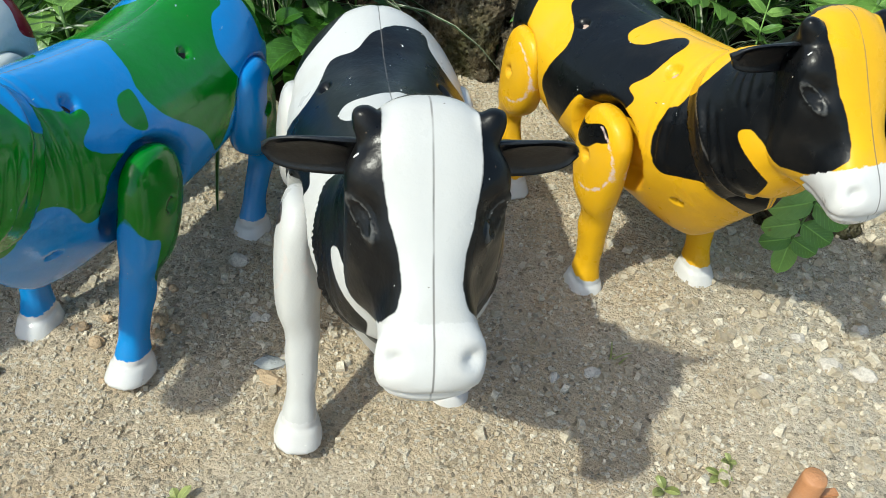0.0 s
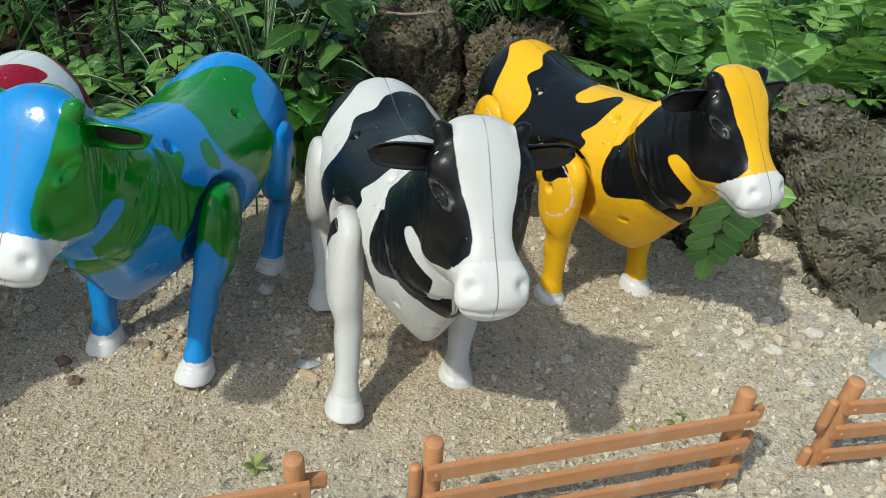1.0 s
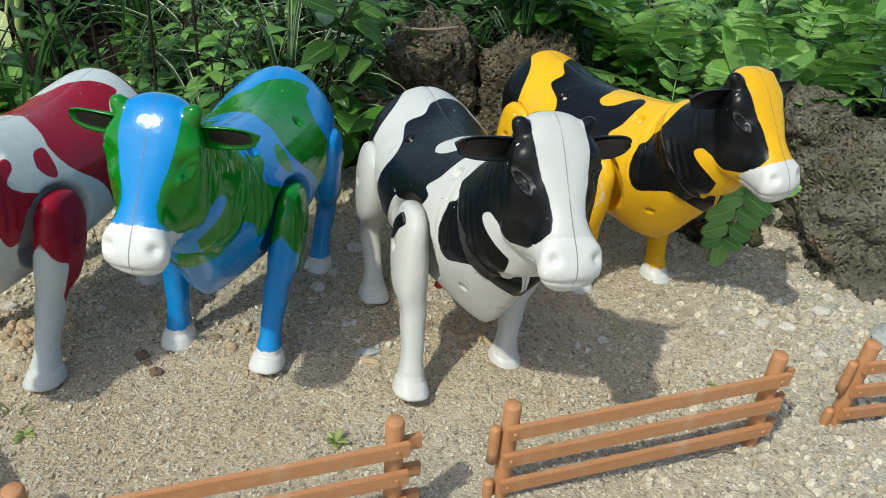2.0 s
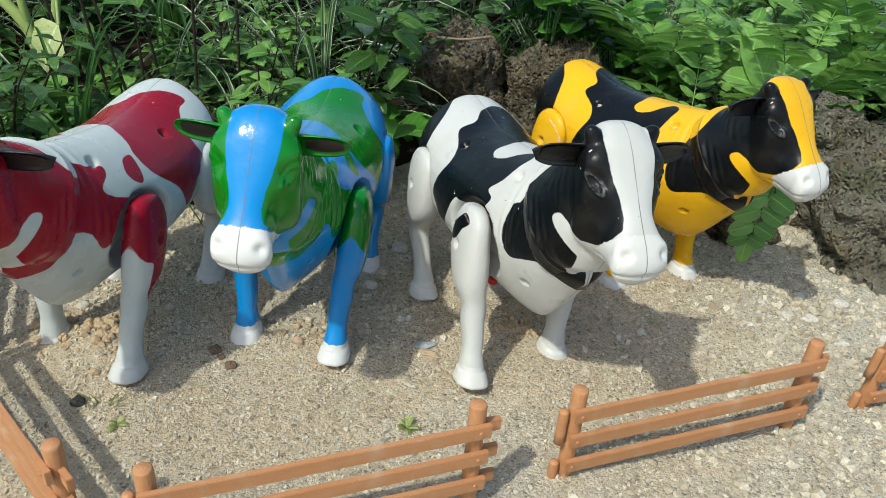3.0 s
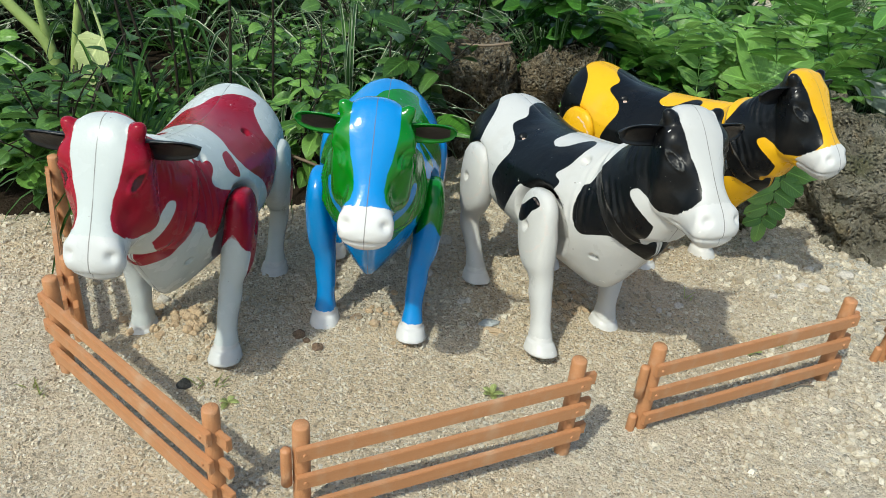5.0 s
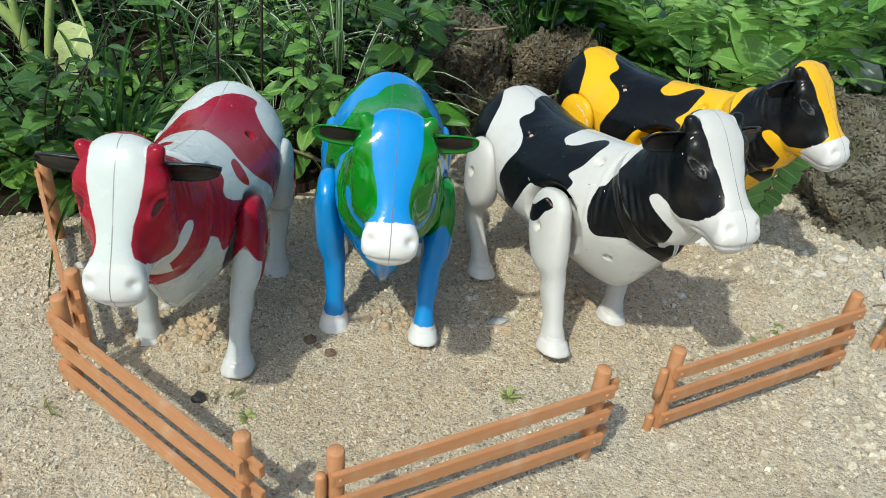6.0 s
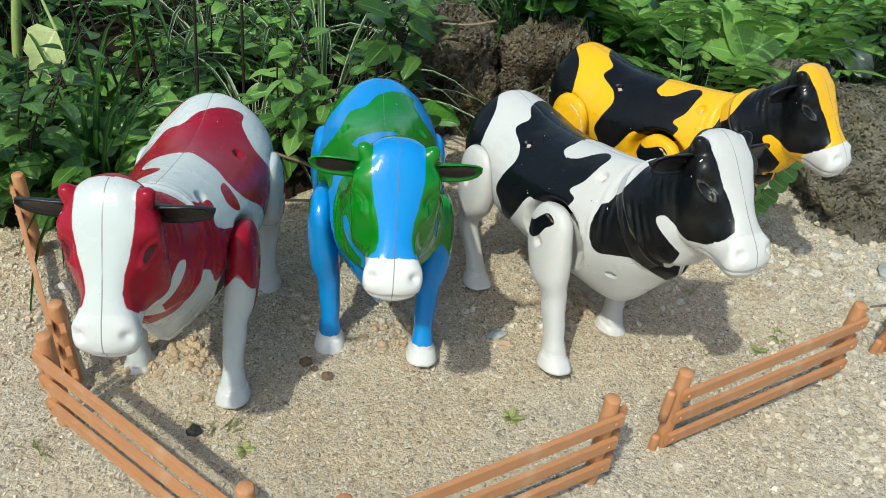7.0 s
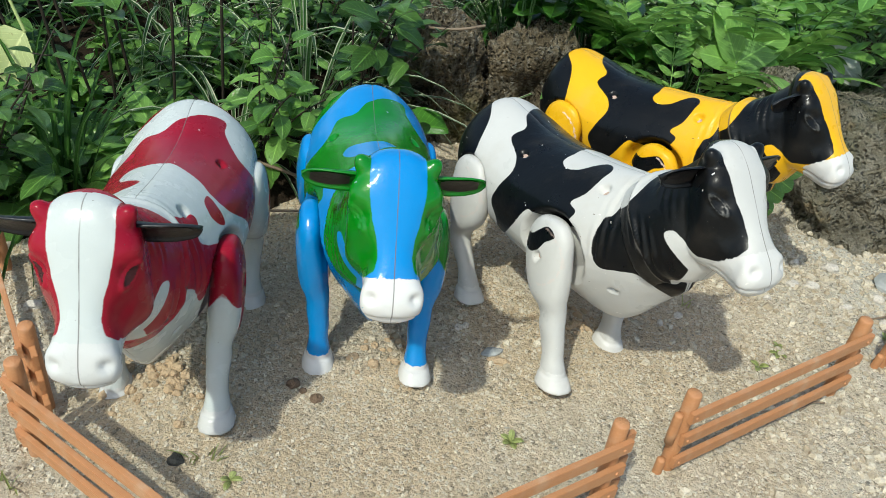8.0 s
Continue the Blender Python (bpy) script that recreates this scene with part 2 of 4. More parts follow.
# ---------------------------------------------------------------- mesh helpers
class Geo:
    """Vertices, faces and leaf coordinates of one mesh under construction."""

    def __init__(self):
        self.v, self.f, self.uv, self.n = [], [], [], 0

    def add(self, verts, faces, uvs=None):
        verts = np.asarray(verts, float)
        self.f += [tuple(i + self.n for i in face) for face in faces]
        self.v.append(verts)
        self.uv.append(np.asarray(uvs, float) if uvs is not None else np.zeros((len(verts), 2)))
        self.n += len(verts)

    def mesh(self, name, smooth=True):
        me = bpy.data.meshes.new(name)
        v, uv = np.concatenate(self.v), np.concatenate(self.uv)
        me.from_pydata(v.tolist(), [], self.f)
        idx = np.empty(len(me.loops), np.int32)
        me.loops.foreach_get("vertex_index", idx)
        me.uv_layers.new(name="UVMap").data.foreach_set("uv", uv[idx].ravel())
        me.polygons.foreach_set("use_smooth", [smooth] * len(me.polygons))
        me.update()
        return me


def part(name, me, material, parent=None, label="", m=None):
    """Links a mesh as one object, under a thing or a part where one is given."""
    if isinstance(me, bmesh.types.BMesh):
        bm, me = me, bpy.data.meshes.new(name)
        bm.to_mesh(me)
        bm.free()
    ob = new(name, me)
    if not me.materials:
        me.materials.append(material)
    if me.materials[0] != material:
        ob.material_slots[0].link = "OBJECT"
        ob.material_slots[0].material = material
    if parent:
        ob.parent = parent
    if m is not None:
        ob.matrix_basis = m
    if label:
        tagged(ob, label)
    return ob


def loft(geo, rings, close=True):
    """Skins closed rings of equal count, with capped ends."""
    n, k = len(rings[0]), len(rings)
    v = np.concatenate(rings)
    f = [(i * n + j, i * n + (j + 1) % n, (i + 1) * n + (j + 1) % n, (i + 1) * n + j) for i in range(k - 1) for j in range(n)]
    if close:
        f += [tuple(range(n))[::-1], tuple((k - 1) * n + j for j in range(n))]
    geo.add(v, f)


def tube(geo, pts, radii, sides=6):
    pts = [Vector(p) for p in pts]
    rings = []
    for i, p in enumerate(pts):
        d = (pts[min(i + 1, len(pts) - 1)] - pts[max(i - 1, 0)]).normalized()
        a = d.orthogonal().normalized() if abs(d.z) > 0.95 else d.cross(Vector((0, 0, 1))).normalized()
        b = d.cross(a)
        r = radii[i] if isinstance(radii, (list, tuple)) else radii
        rings.append([p + r * (math.cos(2 * math.pi * j / sides) * a + math.sin(2 * math.pi * j / sides) * b) for j in range(sides)])
    loft(geo, rings)


def curve(points, steps):
    """A smooth line through the points."""
    p = np.asarray(points, float)
    q = np.vstack([2 * p[0] - p[1], p, 2 * p[-1] - p[-2]])
    out = []
    for i in range(1, len(q) - 2):
        for s in range(steps):
            t = s / steps
            a, b, c, d = q[i - 1], q[i], q[i + 1], q[i + 2]
            out.append(0.5 * (2 * b + (c - a) * t + (2 * a - 5 * b + 4 * c - d) * t * t + (3 * b - a - 3 * c + d) * t ** 3))
    out.append(p[-1])
    return np.array(out)


def outline(points, steps=6):
    """A smooth closed outline through the points."""
    p = np.asarray(points, float)
    return np.concatenate([_arc(p, i, steps) for i in range(len(p))])


def _arc(p, i, steps):
    a, b, c, d = (p[(i + k) % len(p)] for k in (-1, 0, 1, 2))
    t = (np.arange(steps) / steps)[:, None]
    return 0.5 * (2 * b + (c - a) * t + (2 * a - 5 * b + 4 * c - d) * t * t + (3 * b - a - 3 * c + d) * t ** 3)


def inside(P, poly):
    """How far points lie inside a closed outline (negative: outside)."""
    d = np.full(len(P), 1e9)
    odd = np.zeros(len(P), bool)
    for a, b in zip(poly, np.roll(poly, -1, axis=0)):
        ab = b - a
        t = np.clip(((P - a) @ ab) / max(1e-12, ab @ ab), 0, 1)
        d = np.minimum(d, np.linalg.norm(P - a - t[:, None] * ab, axis=1))
        hit = ((a[1] > P[:, 1]) != (b[1] > P[:, 1]))
        x = a[0] + (P[:, 1] - a[1]) * ab[0] / (ab[1] if abs(ab[1]) > 1e-12 else 1e-12)
        odd ^= hit & (P[:, 0] < x)
    return np.where(odd, d, -d)


def melt(geo, voxel, rounds):
    """Fuses overlapping closed shapes into one smooth skin."""
    src = new("melt", geo.mesh("melt"))
    mod = src.modifiers.new("fuse", "REMESH")
    mod.mode, mod.voxel_size, mod.adaptivity = "VOXEL", voxel, 0.0
    me = bpy.data.meshes.new_from_object(src.evaluated_get(bpy.context.evaluated_depsgraph_get()))
    old = src.data
    bpy.data.objects.remove(src)
    bpy.data.meshes.remove(old)
    n = len(me.vertices)
    v = np.empty(n * 3)
    me.vertices.foreach_get("co", v)
    v = v.reshape(-1, 3)
    e = np.empty(len(me.edges) * 2, np.int64)
    me.edges.foreach_get("vertices", e)
    e = e.reshape(-1, 2)
    count = np.bincount(e.ravel(), minlength=n)[:, None]
    for r in range(rounds):
        for amount in (0.55, -0.50):
            s = np.zeros_like(v)
            np.add.at(s, e[:, 0], v[e[:, 1]])
            np.add.at(s, e[:, 1], v[e[:, 0]])
            v = v + amount * (s / count - v)
    return me, v


def finish(me, v, normals_only=False):
    me.vertices.foreach_set("co", v.ravel())
    me.polygons.foreach_set("use_smooth", [True] * len(me.polygons))
    me.update()
    return me


def normals(me, v):
    me.vertices.foreach_set("co", v.ravel())
    me.update()
    n = np.empty(len(v) * 3)
    me.vertex_normals.foreach_get("vector", n)
    return n.reshape(-1, 3)


def mark(me, **fields):
    for name in ("patch", "tip", "ink", "seam", "lid", "rim"):
        a = me.attributes.new(name, "FLOAT", "POINT")
        a.data.foreach_set("value", np.asarray(fields.get(name, np.full(len(me.vertices), 1.0 if name == "seam" else -1.0)), np.float32))
    return me


def bell(v, centre, radius):
    """1 at the centre, falling smoothly to 0."""
    d2 = ((v - np.asarray(centre)) ** 2).sum(1) / radius ** 2
    return np.exp(-d2 * 1.5)


# ---------------------------------------------------------------- the ground
def ground_height(x, y):
    h = 0.0036 * noise.noise(Vector((x * 7, y * 7, 0.3))) + 0.0026 * noise.noise(Vector((x * 25, y * 25, 1.7)))
    h += 0.0085 - 0.06 * max(-0.35, min(0.27, y)) - 0.005 * max(-0.6, min(0.6, x))
    h += 0.010 * math.exp(-(((x + 0.290) / 0.030) ** 2 + ((y + 0.010) / 0.028) ** 2))
    h += 0.006 * math.exp(-(((x + 0.135) / 0.035) ** 2 + ((y - 0.02) / 0.03) ** 2))
    h += 0.006 * math.exp(-(((x - 0.02) / 0.03) ** 2 + ((y - 0.09) / 0.025) ** 2))
    bed = max(0.0, y - 0.36 - 0.25 * max(0.0, -x - 0.2) * 0 + 0.3 * max(0.0, -x - 0.15))
    return h + 0.03 * min(1.0, bed / 0.4)


def bed_front(x):
    """Where the planted bed begins, going away from the animals."""
    return float(np.interp(x, [-2, -0.60, -0.45, -0.25, -0.12, 0.0, 0.15, 0.28, 0.40, 0.7, 2], [0.10, 0.12, 0.155, 0.225, 0.36, 0.46, 0.36, 0.34, 0.42, 0.45, 0.45]))


def build_ground():
    fine = 0.004
    xs = np.concatenate([[-60, -25, -10, -4, -2, -1.3], np.arange(-0.80, 0.80, fine), [1.3, 2, 4, 10, 25, 60]])
    ys = np.concatenate([[-60, -25, -10, -4, -2, -1, -0.6], np.arange(-0.38, 0.44, fine), np.arange(0.46, 1.6, 0.04), [2.2, 4, 10, 25, 60]])
    v = []
    for y in ys:
        for x in xs:
            z = ground_height(x, y)
            if abs(x) < 0.8 and -0.4 < y < 0.44:
                z += 0.0011 * noise.noise(Vector((x * 130, y * 130, 4.0))) + 0.0009 * noise.noise(Vector((x * 330, y * 330, 9.0)))
            v.append((x, y, z))
    nx = len(xs)
    f = [(j * nx + i, j * nx + i + 1, (j + 1) * nx + i + 1, (j + 1) * nx + i) for j in range(len(ys) - 1) for i in range(nx - 1)]
    g = Geo()
    g.add(v, f)
    tagged(part("ground", g.mesh("ground"), GRAVEL), "pale tan crushed gravel ground with shallow dips", "ground", kind="structure")


def chunk(geo, at, size, rng, flat=0.7):
    """One broken grain of stone, an uneven eight-cornered lump."""
    v = CUBE * rng.uniform(0.55, 1.1, (8, 3)) * (size * 0.8, size * rng.uniform(0.5, 0.8), size * flat * rng.uniform(0.6, 1))
    v[:, :2] *= np.where(v[:, 2:] > 0, 0.75, 1.0)
    a, b = rng.uniform(0, 6.28), rng.uniform(-0.5, 0.5)
    c, s, e, f = math.cos(a), math.sin(a), math.cos(b), math.sin(b)
    geo.add(v @ np.array([(e, 0, f), (0, 1, 0), (-f, 0, e)]) @ np.array([(c, s, 0), (-s, c, 0), (0, 0, 1)]) + np.asarray(at), CUBE_FACES)


CUBE = np.array([(x, y, z) for z in (-1, 1) for x, y in ((-1, -1), (1, -1), (1, 1), (-1, 1))], float)
CUBE_FACES = [(3, 2, 1, 0), (4, 5, 6, 7), (0, 1, 5, 4), (1, 2, 6, 5), (2, 3, 7, 6), (3, 0, 4, 7)]


def build_gravel():
    rng = np.random.default_rng(5)
    g = Geo()
    for i in range(60000):
        x, y = rng.uniform(-0.62, 0.62), rng.uniform(-0.30, 0.46)
        if y > bed_front(x) + 0.06:
            continue
        coarse = 0.35 + 0.65 * max(0.0, min(1.0, (x - 0.1) / 0.3 + 0.3))
        size = 0.0008 + 0.0013 * rng.random() ** 2 + (0.0026 * coarse * rng.random() ** 1.5 if rng.random() < 0.14 else 0.0)
        chunk(g, (x, y, ground_height(x, y) + 0.2 * size), size, rng)
    for i in range(5200):
        x = 0.62 - 0.55 * rng.random() ** 1.5
        y = rng.uniform(-0.12, 0.40)
        if y > bed_front(x) - 0.02 or rng.random() > (x - 0.05) / 0.25:
            continue
        size = 0.0018 + 0.0042 * rng.random() ** 2.2
        chunk(g, (x, y, ground_height(x, y) + 0.25 * size), size, rng, 0.6)
    for i in range(2600):
        x, y = rng.uniform(-0.60, 0.0), rng.uniform(0.02, 0.34)
        if y > bed_front(x) + 0.03:
            continue
        size = 0.0015 + 0.0032 * rng.random() ** 2.2
        chunk(g, (x, y, ground_height(x, y) + 0.25 * size), size, rng, 0.7)
    me = g.mesh("gravel", False)
    tagged(part("gravel", me, GRIT), "loose pale crushed gravel grains", "gravel", kind="stuff")


# ---------------------------------------------------------------- rocks
def rock_mesh(name, size, seed, detail=6, pits=0.016, holes=(), square=3.2):
    bm = bmesh.new()
    bmesh.ops.create_icosphere(bm, subdivisions=detail, radius=1.0)
    for vert in bm.verts:
        d = vert.co.normalized()
        q = d * 1.3 + Vector((seed, seed * 0.7, seed * 1.9))
        r = 1.0 + 0.20 * noise.noise(q * 1.1) + 0.13 * noise.noise(q * 2.7) + 0.07 * noise.noise(q * 6)
        r *= 0.90 * (abs(d.x) ** square + abs(d.y) ** square + abs(d.z) ** square) ** (-1.0 / square)
        p = Vector((d.x * size[0], d.y * size[1], d.z * size[2])) * r
        cell = noise.voronoi(p * 38 + Vector((seed, 0, 0)))[0][0]
        cell2 = noise.voronoi(p * 110 + Vector((0, seed, 0)))[0][0]
        p += d * (0.012 * noise.noise(p * 24) - 0.05 * sum(math.exp(-((p - Vector(c)).length / 0.024) ** 2) for c in holes) + 0.006 * noise.noise(p * 60) - 1.6 * pits * max(0.0, 0.36 - cell) - 0.012 * max(0.0, 0.42 - cell2) + 0.0022 * noise.noise(p * 190))
        vert.co = p
    for f in bm.faces:
        f.smooth = True
    me = bpy.data.meshes.new(name)
    bm.to_mesh(me)
    bm.free()
    return me


def build_rocks():
    for label, at, turn, size, seed, detail, holes in (
            ("pitted dark brown weathered rock with a little moss", (-0.068, 0.490, 0.0), 4, (0.066, 0.080, 0.150), 3.1, 7, ((0.060, -0.075, 0.085), (-0.04, -0.08, 0.06))),
            ("low brown weathered rock beside the taller one", (0.050, 0.485, -0.005), -8, (0.066, 0.075, 0.140), 8.4, 7, ((-0.028, -0.075, 0.080), (-0.010, -0.075, 0.082), (0.010, -0.075, 0.080))),
            ("large grey-brown pitted limestone rock", (0.505, 0.370, 0.0), 18, (0.200, 0.120, 0.135), 5.2, 7, ((-0.10, -0.12, 0.05), (0.0, -0.12, 0.02), (-0.03, -0.11, 0.09))),
            # extra dark rock, added to fill in for a shaded hollow
            ("added low rock standing in for the shaded hollow behind the yellow toy cow", (0.262, 0.335, -0.005), 30, (0.055, 0.045, 0.050), 6.6, 5, ()),
            ("small mossy grey rock wedged behind the larger rock", (0.345, 0.385, 0.09), 10, (0.045, 0.045, 0.045), 2.2, 5, ())):
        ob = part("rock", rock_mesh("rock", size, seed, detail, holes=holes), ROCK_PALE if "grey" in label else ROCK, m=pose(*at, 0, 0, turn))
        tagged(ob, label, "rock")


# ---------------------------------------------------------------- the toy cows
# A cow's own frame: x towards the nose, y to its left, z up; the origin lies on the ground between the shoulder joints.
TORSO = [  # x, top, bottom, half width
    (-0.163, 0.148, 0.112, 0.014), (-0.158, 0.165, 0.094, 0.033), (-0.146, 0.1755, 0.084, 0.0450), (-0.120, 0.1745, 0.080, 0.0515),
    (-0.090, 0.1715, 0.078, 0.0530), (-0.060, 0.173, 0.076, 0.0530), (-0.030, 0.178, 0.075, 0.051), (0.000, 0.184, 0.072, 0.047),
    (0.025, 0.190, 0.069, 0.040), (0.045, 0.193, 0.074, 0.033), (0.060, 0.183, 0.087, 0.028), (0.074, 0.166, 0.106, 0.022),
    (0.087, 0.152, 0.124, 0.015), (0.094, 0.142, 0.132, 0.005)]
NECK = [  # top x, z; bottom x, z; half width
    (0.030, 0.188, 0.078, 0.126, 0.034), (0.040, 0.198, 0.089, 0.138, 0.0360), (0.056, 0.206, 0.098, 0.142, 0.033),
    (0.072, 0.220, 0.102, 0.148, 0.029), (0.084, 0.234, 0.106, 0.155, 0.024)]
HEAD = [
    (0.080, 0.237, 0.088, 0.182, 0.012), (0.087, 0.240, 0.092, 0.172, 0.023), (0.097, 0.240, 0.098, 0.165, 0.026), (0.108, 0.231, 0.105, 0.161, 0.027),
    (0.118, 0.217, 0.113, 0.158, 0.0225), (0.1275, 0.203, 0.120, 0.156, 0.0180), (0.137, 0.190, 0.128, 0.154, 0.0166),
    (0.1435, 0.182, 0.1345, 0.1535, 0.0180), (0.148, 0.174, 0.140, 0.155, 0.0155), (0.149, 0.168, 0.145, 0.159, 0.007)]
# Patches of the second colour on the torso: x and the way round from the ridge (left positive), both in metres
SADDLE = [(-0.113, -0.005), (-0.098, -0.016), (-0.097, -0.032), (-0.076, -0.042), (-0.067, -0.054), (-0.071, -0.070), (-0.075, -0.085), (-0.068, -0.098),
          (-0.072, -0.112), (-0.062, -0.112), (-0.044, -0.090), (-0.032, -0.069), (-0.020, -0.0695), (0.001, -0.061), (0.007, -0.053), (0.008, -0.046),
          (0.000, -0.043), (0.006, -0.0315), (0.0065, -0.018), (0.005, -0.009), (-0.004, -0.005), (-0.011, -0.0126), (-0.017, -0.021), (-0.028, -0.0255),
          (-0.037, -0.021), (-0.038, -0.010), (-0.042, 0.004), (-0.036, 0.014), (-0.030, 0.025), (-0.023, 0.037), (-0.027, 0.054), (-0.048, 0.076),
          (-0.064, 0.100), (-0.080, 0.082), (-0.096, 0.074), (-0.093, 0.059), (-0.095, 0.046), (-0.111, 0.031), (-0.127, 0.028), (-0.124, 0.012)]
RUMP = [(-0.200, 0.070), (-0.142, 0.065), (-0.143, 0.043), (-0.1465, 0.012), (-0.150, -0.005), (-0.149, -0.016), (-0.131, -0.031), (-0.120, -0.050),
        (-0.116, -0.068), (-0.126, -0.098), (-0.200, -0.090)]
DROP = [(-0.008, 0.033), (-0.0165, 0.032), (-0.0194, 0.0354), (-0.013, 0.052), (-0.006, 0.050), (-0.002, 0.041)]
CHEST_RIGHT = [(0.045, -0.015), (0.036, -0.029), (0.031, -0.037), (0.030, -0.051), (0.034, -0.069), (0.041, -0.078), (0.0547, -0.0676), (0.0685, -0.0560),
               (0.080, -0.0560), (0.120, -0.056), (0.120, -0.010)]
CHEST_LEFT = [(0.045, 0.012), (0.024, 0.022), (0.013, 0.027), (0.014, 0.033), (0.024, 0.038), (0.0186, 0.047), (0.006, 0.058), (0.020, 0.070), (0.034, 0.086),
              (0.045, 0.060), (0.057, 0.0495), (0.0666, 0.055), (0.0716, 0.0685), (0.080, 0.0747), (0.120, 0.075), (0.120, 0.010)]
PATCHES = [SADDLE, RUMP, DROP, CHEST_RIGHT, CHEST_LEFT]
ROUND_Z, ROUND_R = 0.122, 0.052
WELLS = [(-0.072, 0.0360), (0.016, 0.0227), (0.050, 0.1120)]          # x and way round from the ridge, on both sides


def slanted_ring(tx, tz, bx, bz, hw, n=36, power=2.4, pinch=0.12, keel=0.0):
    out = []
    for j in range(n):
        a = 2 * math.pi * j / n
        c, s = math.cos(a), math.sin(a)
        up = math.copysign(abs(c) ** (2 / power), c)
        side = math.copysign(abs(s) ** (2 / power), s) * (1 - pinch * max(0.0, up) ** 2 - keel * max(0.0, -up) ** 1.3)
        out.append((tx + (bx - tx) * (1 - up) / 2, hw * side, tz + (bz - tz) * (1 - up) / 2))
    return out


def dense(rows, steps=4):
    return curve(rows, steps)


def torso_mesh():
    g = Geo()
    loft(g, [slanted_ring(x, t, x, b, w, power=2.15, pinch=0.22, keel=0.62 * min(1.0, max(0.0, (x + 0.02) / 0.06))) for x, t, b, w in dense(TORSO)])
    me, v = melt(g, 0.0020, 6)
    ay = np.abs(v[:, 1])
    sgn = np.sign(v[:, 1])
    n = normals(me, v)
    move = np.zeros(len(v))
    for x, z, depth, rad in ((-0.002, 0.117, 0.0135, 0.031), (-0.112, 0.110, 0.0115, 0.030)):       # hollows for the legs
        d = np.hypot(v[:, 0] - x, v[:, 2] - z)
        move -= depth * np.clip((rad - d) / 0.0045, 0, 1) * (ay > 0.025)
    arc = np.abs(np.arctan2(v[:, 1], v[:, 2] - ROUND_Z)) * ROUND_R
    for x, a in WELLS:                                                     # screw wells
        move -= 0.0045 * np.clip((0.0042 - np.hypot(v[:, 0] - x, arc - a)) / 0.0016, 0, 1)
    fold = np.sin((v[:, 0] * 1.0 + v[:, 2] * 0.25) * 900) * np.exp(-((v[:, 0] - 0.034) / 0.009) ** 2) * (v[:, 2] > 0.13)
    move += 0.0009 * fold
    move -= 0.0008 * np.exp(-((ay) / 0.0012) ** 2) * (v[:, 2] > 0.1)
    v = v + n * move[:, None]
    theta = np.arctan2(v[:, 1], v[:, 2] - ROUND_Z) * ROUND_R
    P = np.stack([v[:, 0], theta], 1)
    patch = np.full(len(v), -1.0)
    for pts in PATCHES:
        patch = np.maximum(patch, inside(P, outline(pts)))
    for pts in CUTS:
        patch = np.minimum(patch, -inside(P, outline(pts)))
    return mark(finish(me, v), patch=patch, seam=v[:, 1])


